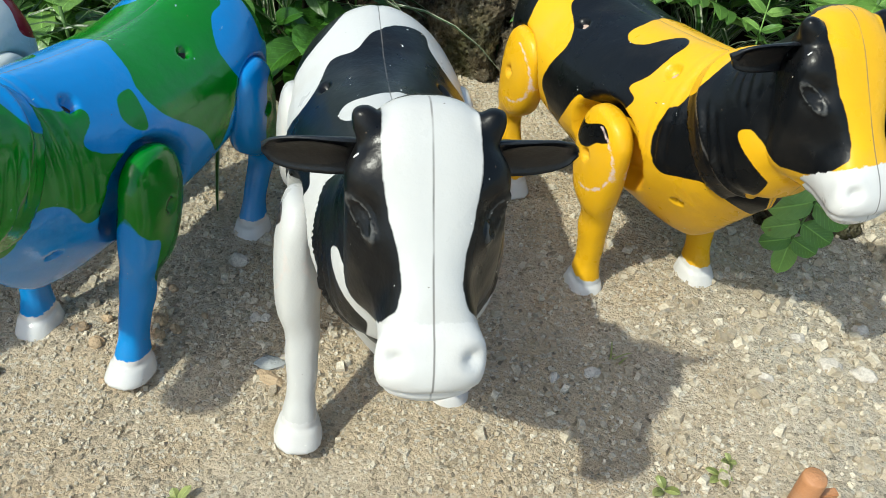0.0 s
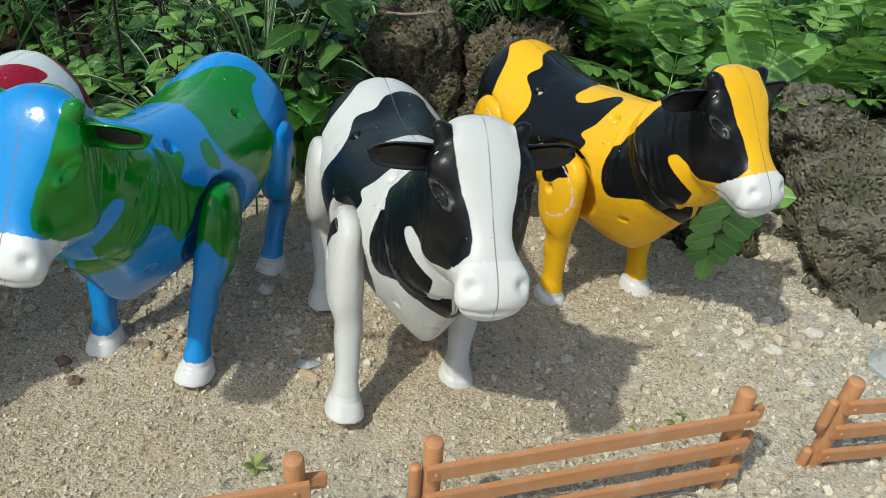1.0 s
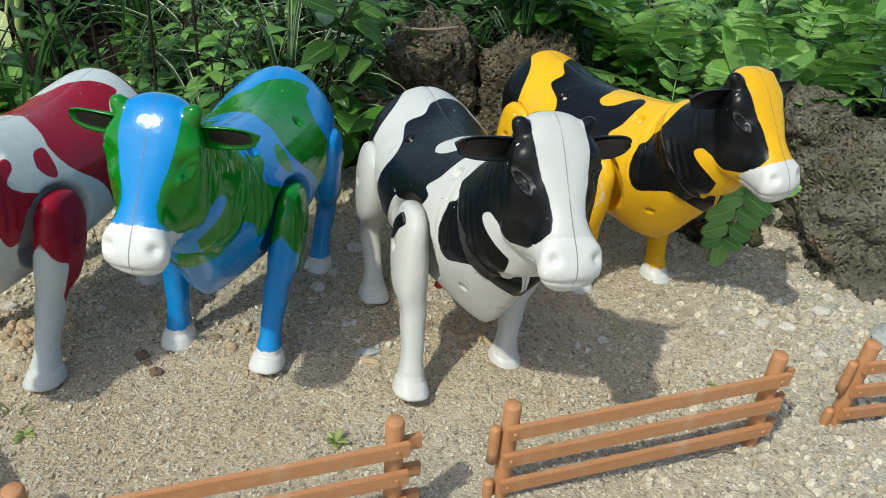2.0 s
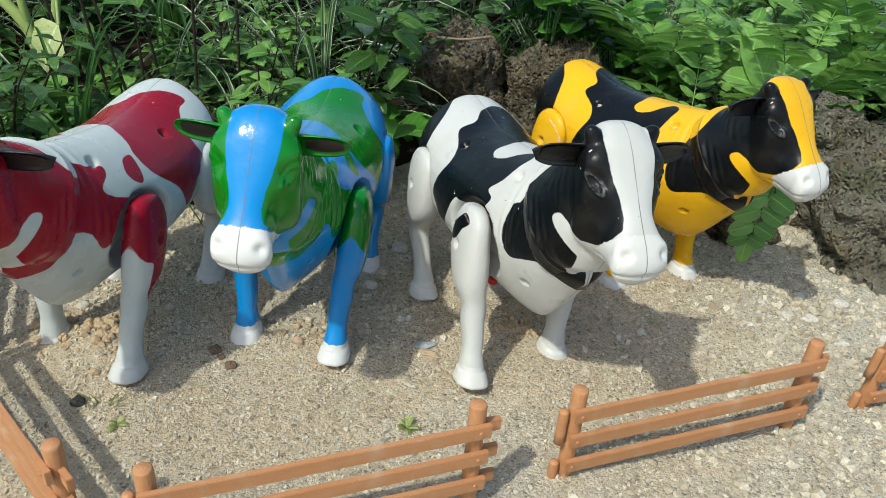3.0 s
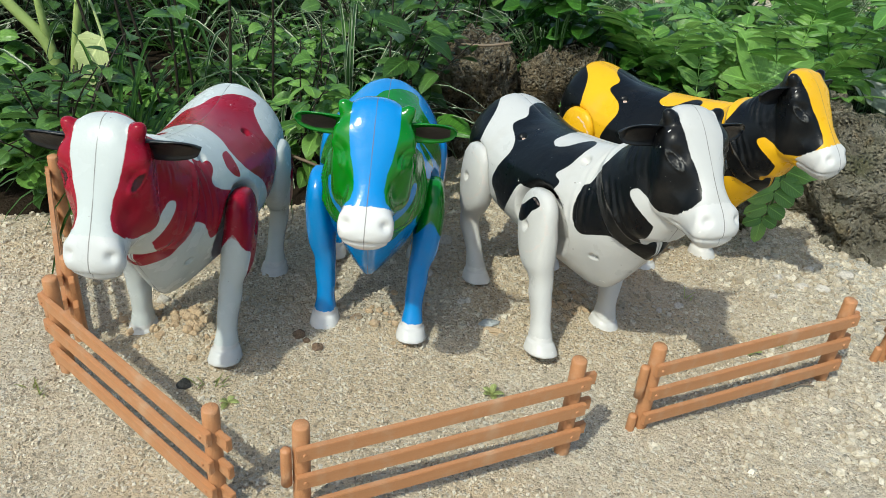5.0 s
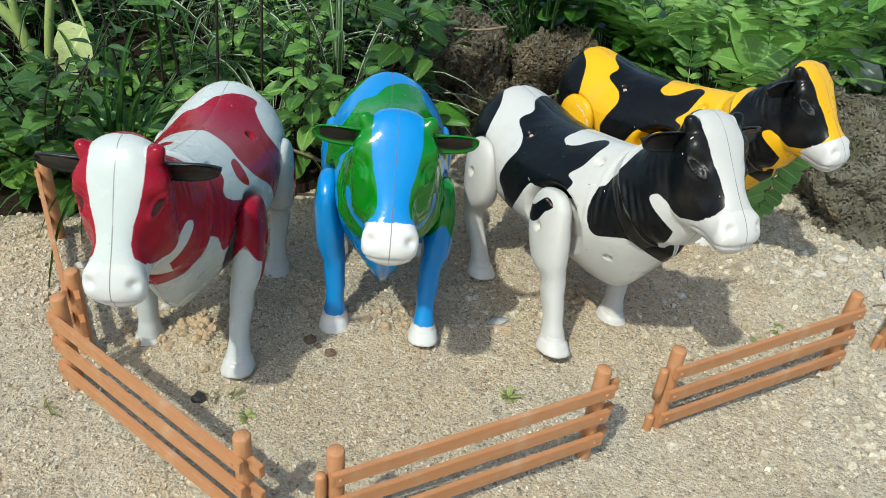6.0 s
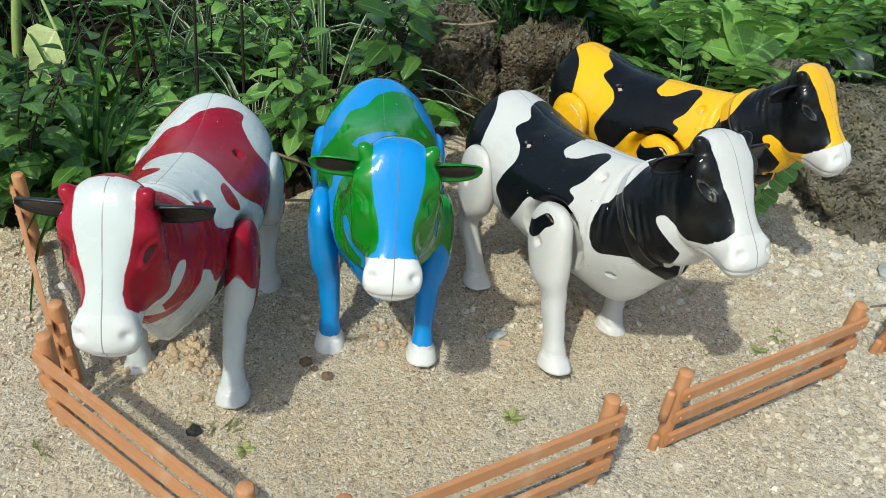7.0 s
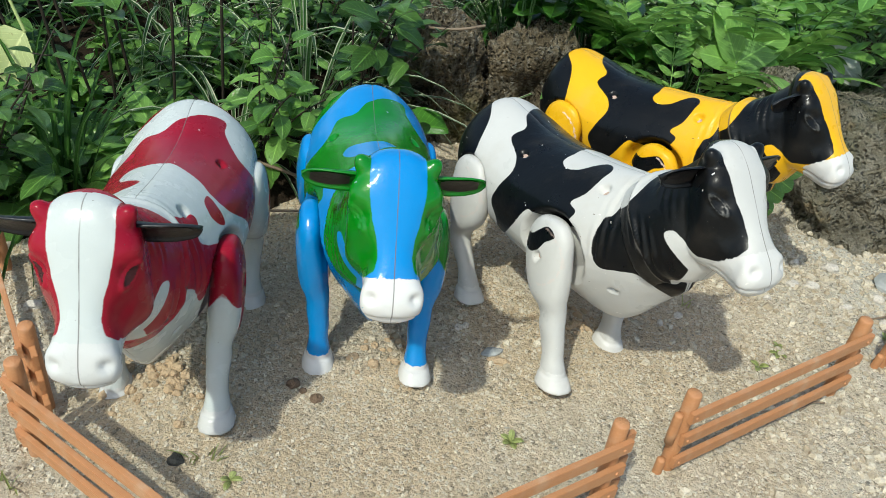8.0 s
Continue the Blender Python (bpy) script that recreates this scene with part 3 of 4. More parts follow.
def head_mesh():
    g = Geo()
    loft(g, [slanted_ring(*r, pinch=0.05) for r in dense(NECK)])
    loft(g, [slanted_ring(*r, power=2.7, pinch=-0.02, keel=0.42 * min(1.0, max(0.0, (r[0] - 0.105) / 0.02))) for r in dense(HEAD)])
    for d in (-1, 1):                                                      # stubs of horns
        tube(g, curve([(0.0965, d * 0.010, 0.224), (0.0965, d * 0.0175, 0.2310), (0.0960, d * 0.0215, 0.2365), (0.0955, d * 0.0230, 0.2390)], 3),
             [0.0074, 0.0072, 0.0068, 0.0062, 0.0056, 0.0050, 0.0044, 0.0038, 0.0030, 0.0020], 14)
    me, v = melt(g, 0.0016, 5)
    ay = np.abs(v[:, 1])
    w = np.stack([v[:, 0], ay, v[:, 2]], 1)
    n = normals(me, v)
    move = 0.0026 * bell(w, (0.105, 0.023, 0.220), 0.010)                 # brow
    move -= 0.0032 * bell(w, (0.1135, 0.022, 0.211), 0.0075)                # eye socket
    move += 0.0030 * bell(w, (0.100, 0.019, 0.174), 0.013)                # cheek
    move += 0.0020 * bell(w, (0.141, 0.0135, 0.179), 0.008)                # nostril wing
    move -= 0.0040 * bell(w, (0.1440, 0.0125, 0.1765), 0.0040)             # nostril
    move -= 0.0034 * bell(w, (0.124, 0.018, 0.192), 0.014)                # hollow of the muzzle
    mouth = np.interp(v[:, 0], [0.112, 0.130, 0.148], [0.1665, 0.1620, 0.1640])
    move -= 0.0012 * np.exp(-((v[:, 2] - mouth) / 0.0009) ** 2) * (v[:, 0] > 0.114)
    eye = np.sqrt(((v[:, 0] - 0.1130) / 0.0058) ** 2 + ((v[:, 2] - 0.2088 + (v[:, 0] - 0.1130) * 0.75) / 0.0031) ** 2)
    side = ay > 0.012
    move += side * (0.0014 * np.exp(-((eye - 1.0) / 0.20) ** 2) + 0.0014 * np.exp(-(eye / 0.6) ** 2))
    along = v[:, 0] * 0.9 + v[:, 2] * 0.35
    fold = np.sin(along * 1050 + 3 * np.sin(v[:, 2] * 70)) * np.exp(-((v[:, 0] - 0.068 - (0.2 - v[:, 2]) * 0.12) / 0.013) ** 2) * np.clip((v[:, 2] - 0.12) / 0.03, 0, 1)
    move += 0.00095 * fold * (ay > 0.010) * np.clip(np.sin(v[:, 2] * 160 + v[:, 0] * 90) + 0.5, 0, 1)
    rim = v[:, 0] - np.interp(v[:, 2], [0.125, 0.140, 0.153, 0.165, 0.180, 0.195], [0.092, 0.084, 0.077, 0.066, 0.052, 0.042])
    move += 0.0016 * np.exp(-((rim - 0.002) / 0.002) ** 2)                # raised lip at the neck's joint
    v = v + n * move[:, None]
    Q = np.stack([v[:, 0], v[:, 2]], 1)
    face = inside(Q, outline(FACE_PATCH))
    blaze = ay - np.interp(v[:, 2], [0.165, 0.177, 0.186, 0.194, 0.203, 0.212, 0.223, 0.232, 0.245], [0.0175, 0.0160, 0.0125, 0.0102, 0.0110, 0.0137, 0.0155, 0.0160, 0.0150])
    dark = np.where(v[:, 0] > 0.088, np.minimum(face, blaze), face)
    dark = np.minimum(dark, -inside(Q, outline(JAW_PATCH)))
    tip = np.where(v[:, 0] > 0.116, v[:, 0] * 0.60 - v[:, 2] * 0.80 - (0.60 * 0.138 - 0.80 * 0.186), -1.0)
    ink = np.where(side, (0.80 - eye) * 0.005, -1.0)
    return mark(finish(me, v), patch=dark, tip=tip, seam=np.where((v[:, 0] > 0.088) & (np.abs(v[:, 1]) < np.abs(rim)), v[:, 1], rim * 0.28), ink=ink, lid=np.where(side, (0.12 - np.abs(eye - 1.0)) * 0.004, -1.0))


FACE_PATCH = [(0.030, 0.150), (0.040, 0.172), (0.0475, 0.180), (0.0505, 0.186), (0.052, 0.194), (0.054, 0.215), (0.075, 0.240), (0.095, 0.250), (0.115, 0.245), (0.125, 0.225),
              (0.134, 0.200), (0.1345, 0.188), (0.1285, 0.1775), (0.121, 0.1722), (0.115, 0.1712), (0.108, 0.1700), (0.103, 0.165), (0.104, 0.150), (0.106, 0.120), (0.020, 0.100)]
JAW_PATCH = [(0.0850, 0.1755), (0.0890, 0.1810), (0.096, 0.1788), (0.101, 0.1755), (0.109, 0.1700), (0.120, 0.160), (0.112, 0.140), (0.1040, 0.150), (0.0975, 0.163)]
CUTS = []


def leg_mesh(hind, left):
    """One leg, hinged at its own origin, hoof and all."""
    rows = [(0.030, 0.006, 0.004, 0, 0), (0.027, 0.014, 0.007, 0, 0), (0.018, 0.0215, 0.0095, 0, 0), (0.004, 0.0236, 0.0110, 0, 0), (-0.010, 0.0235, 0.0118, 0.001, -0.001),
            (-0.024, 0.0228, 0.0128, 0.003, -0.002), (-0.034, 0.0205, 0.0128, 0.005, -0.003), (-0.042, 0.0158, 0.0116, 0.009, -0.005), (-0.050, 0.0136, 0.0108, 0.011, -0.006), (-0.060, 0.0136, 0.0106, 0.012, -0.006),
            (-0.072, 0.0124, 0.0098, 0.015, -0.007), (-0.084, 0.0112, 0.0092, 0.018, -0.007), (-0.091, 0.0122, 0.0102, 0.020, -0.007), (-0.096, 0.0132, 0.0112, 0.021, -0.007),
            (-0.099, 0.0146, 0.0126, 0.022, -0.007), (-0.106, 0.0174, 0.0148, 0.024, -0.007), (-0.1115, 0.0194, 0.0166, 0.025, -0.007)]
    thin = lambda z: 1.0 - 0.18 * max(0.0, min(1.0, (-z - 0.010) / 0.03))
    rows = [(z, a * thin(z), b * thin(z), x, y) for z, a, b, x, y in rows]
    rows = [(z if z > -0.03 else -0.03 + (z + 0.03) * 0.0735 / 0.0815, a, b, x, y) for z, a, b, x, y in rows]
    if hind:
        rows = [(z, a * (1.0 if z > -0.03 else 0.92), b, -0.6 * x - (0.010 * math.exp(-((z + 0.055) / 0.02) ** 2)) + 0.0 + (0.030 * max(0.0, -z - 0.05) / 0.06), y) for z, a, b, x, y in rows]
    d = 1 if left else -1
    g = Geo()
    rings = []
    for z, a, b, x, y in dense(rows, 3):
        ring = []
        for j in range(24):
            t = 2 * math.pi * j / 24
            c, s = math.cos(t), math.sin(t)
            ring.append((x + a * math.copysign(abs(c) ** 0.85, c), d * y + b * math.copysign(abs(s) ** 0.8, s), z))
        rings.append(ring)
    loft(g, rings)
    me, v = melt(g, 0.0017, 3)
    n = normals(me, v)
    outer = d * v[:, 1] > 0
    hole = np.hypot(v[:, 0] + 0.001, v[:, 2] + 0.001)
    move = -0.0045 * np.clip((0.0040 - hole) / 0.0012, 0, 1) * outer
    move -= 0.0012 * np.exp(-((v[:, 2] + 0.0918) / 0.0012) ** 2)
    v = v + n * move[:, None]
    v[:, 2] = np.maximum(v[:, 2], -0.1035)
    P = np.stack([v[:, 0], v[:, 2]], 1)
    if left and not hind:
        shape = [(-0.022, 0.03), (0.022, 0.03), (0.024, 0.0), (0.019, -0.012), (0.010, -0.018), (0.012, -0.032), (0.008, -0.046), (-0.004, -0.052), (-0.014, -0.040), (-0.024, -0.01)]
    elif left:
        shape = [(-0.030, 0.010), (-0.008, 0.016), (0.000, 0.0), (0.004, -0.020), (-0.004, -0.034), (-0.030, -0.04)]
    elif hind:
        shape = [(-0.040, 0.0), (-0.022, 0.004), (-0.022, -0.03), (-0.040, -0.03)]
    else:
        shape = [(-0.022, 0.012), (-0.012, 0.014), (0.002, 0.024), (0.012, 0.019), (0.004, 0.012), (-0.002, 0.004), (-0.012, 0.000), (-0.022, 0.004)]
    return mark(finish(me, v), patch=inside(P, outline(shape)), tip=-0.0888 - v[:, 2],
                rim=np.where((v[:, 0] > 0.0) & (v[:, 2] > -0.028), 0.0007 - np.abs(np.hypot(v[:, 0], v[:, 2]) - 0.0222), -1.0))


def ear_meshes(left):
    """The outer shell of an ear and the dark hollow in it, pointing along +y for a left ear."""
    d = 1 if left else -1
    shell, hollow = Geo(), Geo()
    rings, inner = [], []
    for k in range(15):
        s = k / 14
        w = 0.0080 * max(0.0, 1 - abs(2 * (0.20 + 0.80 * s) - 1) ** 3) ** 0.55 + 0.0008
        th = 0.0068 * (1 - 0.50 * s)
        ring, lip = [], []
        for j in range(16):
            a = 2 * math.pi * j / 16
            x = th * math.cos(a)
            if x > 0:
                x *= -0.55
            ring.append((x - 0.006 * s * s, d * (0.0315 * s), w * math.sin(a) - 0.004 * s * s + 0.003 * s))
        rings.append(ring)
        if 1 < k < 13:
            for j in range(9):
                t = j / 8 * 2 - 1
                inner_w = w * 0.66 * math.sin(math.pi * (k - 1) / 13) ** 0.35
                lip.append((-0.55 * th * math.sqrt(max(0.0, 1 - (0.66 * t) ** 2)) - 0.006 * s * s + 0.0006, d * 0.0315 * s, inner_w * t - 0.004 * s * s + 0.003 * s))
            inner.append(lip)
    loft(shell, rings)
    n = 9
    hollow.add(np.concatenate(inner), [((i * n + j), (i * n + j + 1), ((i + 1) * n + j + 1), ((i + 1) * n + j)) for i in range(len(inner) - 1) for j in range(n - 1)])
    return shell.mesh("ear"), hollow.mesh("ear_hollow")


def disc(radius, depth, sides=14):
    bm = bmesh.new()
    bmesh.ops.create_cone(bm, cap_ends=True, segments=sides, radius1=radius, radius2=radius * 0.8, depth=depth)
    me = bpy.data.meshes.new("disc")
    bm.to_mesh(me)
    bm.free()
    return me


def build_cows():
    body, head = torso_mesh(), head_mesh()
    legs = {(h, l): leg_mesh(h, l) for h in (False, True) for l in (False, True)}
    ears = {l: ear_meshes(l) for l in (False, True)}
    plug, knob = disc(0.0030, 0.001), disc(0.004, 0.004)
    for label, m, paint, ear_mat, hole, swing, nod, splay in (
            ("black and white painted plastic toy cow standing on gravel", BW_POSE, PAINT_MONO, EAR_BLACK, SCREW_PALE, (-10, 8, -6, 0), -5.2, (4, 0, 1, 0)),
            ("yellow and black painted plastic toy cow beside the rocks", YELLOW_POSE, PAINT_YELLOW, EAR_BLACK, SCREW_PALE, (7, 0, 3, 0), -4, (2, 0, 2, 0)),
            ("crimson and white painted plastic toy cow with black ears", RED_POSE, PAINT_RED, EAR_BLACK, SCREW_SHADE, (10, -9, -4, 5), 7.5, (0, 0, 0, 0)),
            ("glossy blue and green painted plastic toy cow with white muzzle", BLUE_POSE, PAINT_BLUE, EAR_GREEN, SCREW_SHADE, (2, -9, 0, 4), 2, (-2, 0, 0, 0))):
        cow = new("toy_cow")
        tagged(cow, label, "toy cow", "toy cows in the pen")
        cow.matrix_basis = m
        part("torso", body, paint, cow)
        top = part("head", head, paint, cow, m=pose(0.055, 0, 0.165, 0, nod, 0) @ pose(-0.055, 0, -0.165))
        for left in (False, True):
            d = 1 if left else -1
            e = part("ear", ears[left][0], ear_mat, top, m=pose(0.094, d * 0.0215, 0.2195, 0, 24, -d * 6))
            part("ear_hollow", ears[left][1], EAR_INSIDE, top, "dark hollow of the ear", m=pose(0.0942, d * 0.0215, 0.2195, 0, 24, -d * 6))
        for (hind, left), a, b in zip(((False, False), (False, True), (True, False), (True, True)), swing, splay):
            d = 1 if left else -1
            x, z = (-0.111, 0.1085) if hind else (0.0, 0.1125)
            leg = part("leg", legs[hind, left], paint, cow, m=pose(x, d * (0.0490 if hind else 0.0460), z, d * b, a, 0))
            part("screw_well", plug, hole, leg, "small round screw hole", m=pose(-0.001, d * 0.0065, -0.001, 90, 0, 0))
        for x, a in WELLS:
            for d in (-1, 1):
                t = d * a / ROUND_R
                out = Vector((0, math.sin(t), math.cos(t)))
                near = min(body.vertices, key=lambda q: (q.co.x - x) ** 2 + (math.atan2(q.co.y, q.co.z - ROUND_Z) - t) ** 2 * ROUND_R ** 2)
                part("screw_hole", plug, hole, cow, "small round screw hole", m=Matrix.Translation(near.co + near.normal * 0.0002) @ near.normal.to_track_quat("Z", "Y").to_matrix().to_4x4())
        part("switch", knob, RED_SWITCH, cow, "small red switch under the belly", m=pose(-0.02, -0.012, 0.064))


BW_POSE = pose(0.0208, 0.0522, -0.0032, 0, 0, -65.2) @ pose(0, 0, 0, -4.0, -1.6, 0)
YELLOW_POSE = pose(0.1455, 0.2197, -0.0159, 0, 0, -52.5) @ pose(0, 0, 0, -2.5, 0.9, 0)
RED_POSE = pose(-0.2922, -0.0067, -0.0003, 0, 0, -90.7) @ pose(0, 0, 0, 0.2, -1.4, 0)
BLUE_POSE = pose(-0.1525, 0.0428, -0.0005, 0, 0, -87.6) @ pose(0, 0, 0, -2, -1.2, 0)


# ---------------------------------------------------------------- the toy fence
def bar(size, bevel=0.00045):
    bm = bmesh.new()
    bmesh.ops.create_cube(bm, size=1.0)
    bmesh.ops.scale(bm, vec=size, verts=bm.verts)
    bmesh.ops.bevel(bm, geom=bm.edges[:], offset=bevel, segments=2, affect="EDGES")
    me = bpy.data.meshes.new("bar")
    bm.to_mesh(me)
    bm.free()
    return me


def post_mesh(height, r):
    g = Geo()
    rows = [(-0.01, r * 1.02), (0.0, r * 1.02), (height * 0.5, r), (height - 0.0022, r * 0.99), (height - 0.0007, r * 0.93), (height, r * 0.80), (height + 0.0003, 0.0002)]
    loft(g, [[(rr * math.cos(2 * math.pi * j / 16), rr * math.sin(2 * math.pi * j / 16), z) for j in range(16)] for z, rr in rows])
    return g.mesh("post")


FENCE_LENGTH = 0.188


def build_fences():
    post, peg, pin = post_mesh(0.081, 0.0054), post_mesh(0.018, 0.0034), disc(0.0014, 0.001, 10)
    rail, tab = bar((FENCE_LENGTH + 0.012, 0.0038, 0.0100)), bar((0.016, 0.0040, 0.0095))
    first = None
    for (x0, y0), (x1, y1), lean in FENCE_PLACES:
        m = pose(x0, y0, ground_height((x0 + x1) / 2, (y0 + y1) / 2) - 0.001, 0, 0, math.degrees(math.atan2(y1 - y0, x1 - x0))) @ pose(0, 0, 0, lean, 0, 0)
        if first:
            copy_thing(first, m)
            continue
        first = new("fence_panel")
        tagged(first, "brown moulded plastic toy fence panel with three rails", "toy fence", "fence panels round the pen")
        first.matrix_basis = m
        L = FENCE_LENGTH
        for x in (0.0, L):
            part("post", post, FENCE, first, m=pose(x, 0, 0))
        for i, z in enumerate((0.064, 0.0415, 0.0185)):
            r = part("rail", rail, FENCE, first, m=pose(L / 2 + 0.001, -0.0068, z))
            for x in (-L / 2 - 0.001, L / 2 - 0.001):
                part("pin", pin, FENCE, r, m=pose(x, -0.0024, 0, 90, 0, 0))
            part("tab", tab, FENCE, first, m=pose(L + 0.008, 0.0005, z - 0.003))
        for z in (0.047, 0.001):
            part("peg", peg, FENCE, first, m=pose(-0.0095, -0.001, z))


FENCE_PLACES = [((0.069, -0.078), (0.240, 0.006), 0), ((-0.163, -0.197), (0.006, -0.115), 0), ((-0.366, -0.073), (-0.220, -0.187), 0),
                ((-0.462, 0.135), (-0.377, -0.026), 0), ((0.306, 0.042), (0.482, 0.108), 3)]

build_ground()
build_gravel()
build_rocks()
build_cows()
build_fences()


# ---------------------------------------------------------------- plants
def leaf(geo, base, way, up, length, width, curl=0.25, fold=0.25, segs=6, tipped=1.0, belly=0.42, wave=0.0):
    """One leaf blade: a folded, curling surface with a pointed tip."""
    way = Vector(way).normalized()
    side = way.cross(Vector(up))
    side = side.normalized() if side.length > 1e-5 else way.orthogonal().normalized()
    up = side.cross(way).normalized()
    v, uv = [], []
    p, d = Vector(base), way.copy()
    for k in range(segs + 1):
        s = k / segs
        w = width * 0.5 * (math.sin(math.pi * min(1.0, s ** (math.log(0.5) / math.log(belly)))) ** (0.75 * tipped)) + 0.0002
        nrm = side.cross(d).normalized()
        ripple = wave * width * math.sin(s * 19.0)
        v += [p - side * w + nrm * (fold * w + ripple), p - side * w * 0.5 + nrm * (fold * w * 0.42 - ripple * 0.4), p, p + side * w * 0.5 + nrm * (fold * w * 0.42 + ripple * 0.4), p + side * w + nrm * (fold * w - ripple)]
        uv += [(0, s), (0.25, s), (0.5, s), (0.75, s), (1, s)]
        p = p + d * (length / segs)
        d = (d - nrm * (curl * 2 / segs)).normalized()
    f = [(k * 5 + j, k * 5 + j + 1, (k + 1) * 5 + j + 1, (k + 1) * 5 + j) for k in range(segs) for j in range(4)]
    geo.add([tuple(q) for q in v], f, uv)


def blade(geo, base, heading, lift, length, width, droop, segs=9):
    """A long arching grass blade."""
    d = Vector((math.cos(heading) * math.cos(lift), math.sin(heading) * math.cos(lift), math.sin(lift)))
    side = Vector((-math.sin(heading), math.cos(heading), 0))
    p, v, uv = Vector(base), [], []
    for k in range(segs + 1):
        s = k / segs
        w = width * 0.5 * (min(1.0, 0.55 + 2 * s) * (1 - s ** 3)) + 0.0002
        n = side.cross(d).normalized()
        v += [p - side * w - n * w * 0.35, p, p + side * w - n * w * 0.35]
        uv += [(0, s), (0.5, s), (1, s)]
        p = p + d * (length / segs)
        d = (d + Vector((0, 0, -droop / segs * (0.6 + 1.2 * s)))).normalized()
    geo.add([tuple(q) for q in v], [(k * 3 + j, k * 3 + j + 1, k * 3 + j + 4, k * 3 + j + 3) for k in range(segs) for j in range(2)], uv)


def tuft(rng, count, length, width, droop):
    """The blades of one grass clump, each a mesh."""
    out = []
    for i in range(count):
        g = Geo()
        a = rng.uniform(0, 6.283)
        r = rng.uniform(0, 0.015)
        blade(g, (r * math.cos(a), r * math.sin(a), -0.005), a + rng.normal(0, 0.3), rng.uniform(0.65, 1.40), length * rng.uniform(0.55, 1.1), width * rng.uniform(0.7, 1.2), droop * rng.uniform(0.7, 1.5))
        out.append(g)
    return out


def joined(pieces, name):
    g = Geo()
    for p in pieces:
        g.add(np.concatenate(p.v), p.f, np.concatenate(p.uv))
    return g.mesh(name)


def bush(rng, stems, height, leaf_len, leaf_w, spread, per_stem, tipped=1.0, belly=0.42, wave=0.0, crown=0.25):
    """The thin stems of a bush, as one mesh, and its leaves, each by itself."""
    gs, leaves = Geo(), []
    for i in range(stems):
        a = rng.uniform(0, 6.283)
        lean = spread * rng.uniform(0.2, 1.0)
        h = height * rng.uniform(0.6, 1.1)
        pts = curve([(0.006 * math.cos(a), 0.006 * math.sin(a), -0.01), (lean * 0.25 * math.cos(a), lean * 0.25 * math.sin(a), h * 0.4),
                     (lean * 0.6 * math.cos(a + 0.2), lean * 0.6 * math.sin(a + 0.2), h * 0.75), (lean * math.cos(a + 0.3), lean * math.sin(a + 0.3), h)], 5)
        tube(gs, pts, [0.0016 * (1 - 0.6 * k / (len(pts) - 1)) for k in range(len(pts))], 5)
        for k in range(per_stem):
            s = crown + (1 - crown) * (k + rng.random() * 0.6) / per_stem
            q = pts[min(len(pts) - 1, int(s * (len(pts) - 1)))]
            b = a + k * 2.4 + rng.normal(0, 0.4)
            lift = rng.uniform(-0.35, 0.55)
            way = (math.cos(b) * math.cos(lift), math.sin(b) * math.cos(lift), math.sin(lift))
            L = leaf_len * rng.uniform(0.45, 1.15) * (0.75 + 0.25 * math.sin(math.pi * s))
            up = Vector((rng.normal(0, 0.35), rng.normal(0, 0.35) - 0.15, 1.0))
            st = Vector(q) + Vector(way) * 0.008
            tube(gs, [q, st], 0.0007, 4)
            g = Geo()
            leaf(g, st, way, up, L, L * leaf_w * rng.uniform(0.85, 1.15), rng.uniform(0.05, 0.7), rng.uniform(0.05, 0.45), 6, tipped, belly, wave)
            leaves.append(g)
    return gs.mesh("stem"), [g.mesh("leaf") for g in leaves], joined(leaves, "crown")


def put_bush(label, group, at, rng, kind, stem_mat, leaf_mat, near, scale):
    st, leaves, crown = kind
    ob = plant("leafy_bush", label, "bush", group, at, rng.uniform(0, 360), scale, [("stem", st, stem_mat, None)])
    if near:
        for me in leaves:
            part("leaf", me, leaf_mat, ob)
    else:
        part("crown", crown, leaf_mat, ob)


def frond_mesh(rng, length, pairs, pinna, width, droop=0.8, lobed=False):
    """One fern frond with leaflets along both sides of its midrib."""
    g = Geo()
    d, p = Vector((math.cos(1.0), 0, math.sin(1.0))), Vector((0, 0, 0))
    pts, ways = [p.copy()], [d.copy()]
    n = 26
    for k in range(n):
        p = p + d * (length / n)
        d = (d + Vector((0, 0, -droop / n * 1.3))).normalized()
        pts.append(p.copy())
        ways.append(d.copy())
    tube(g, pts, [0.0013 * (1 - 0.7 * k / n) for k in range(n + 1)], 5)
    for i in range(pairs):
        s = 0.22 + 0.76 * i / max(1, pairs - 1)
        k = int(s * n)
        w, size = ways[k], pinna * (math.sin(math.pi * (0.12 + 0.80 * (s - 0.22) / 0.78)) ** 0.7) * rng.uniform(0.85, 1.1)
        up = Vector((0, 1, 0)).cross(w) * -1
        for sgn in (-1, 1):
            way = Vector((0, sgn, 0)) * 0.9 + w * 0.45 + Vector((0, 0, rng.normal(0.05, 0.10)))
            leaf(g, pts[k], way, up, size, size * width, 0.15 + 0.25 * rng.random(), 0.12, 5, 0.6, 0.40, 0.02 if lobed else 0.0)
    leaf(g, pts[-2], ways[-1], Vector((0, 1, 0)).cross(ways[-1]) * -1, pinna * 1.0, pinna * width * 1.2, 0.2, 0.1, 5)
    return g.mesh("frond")


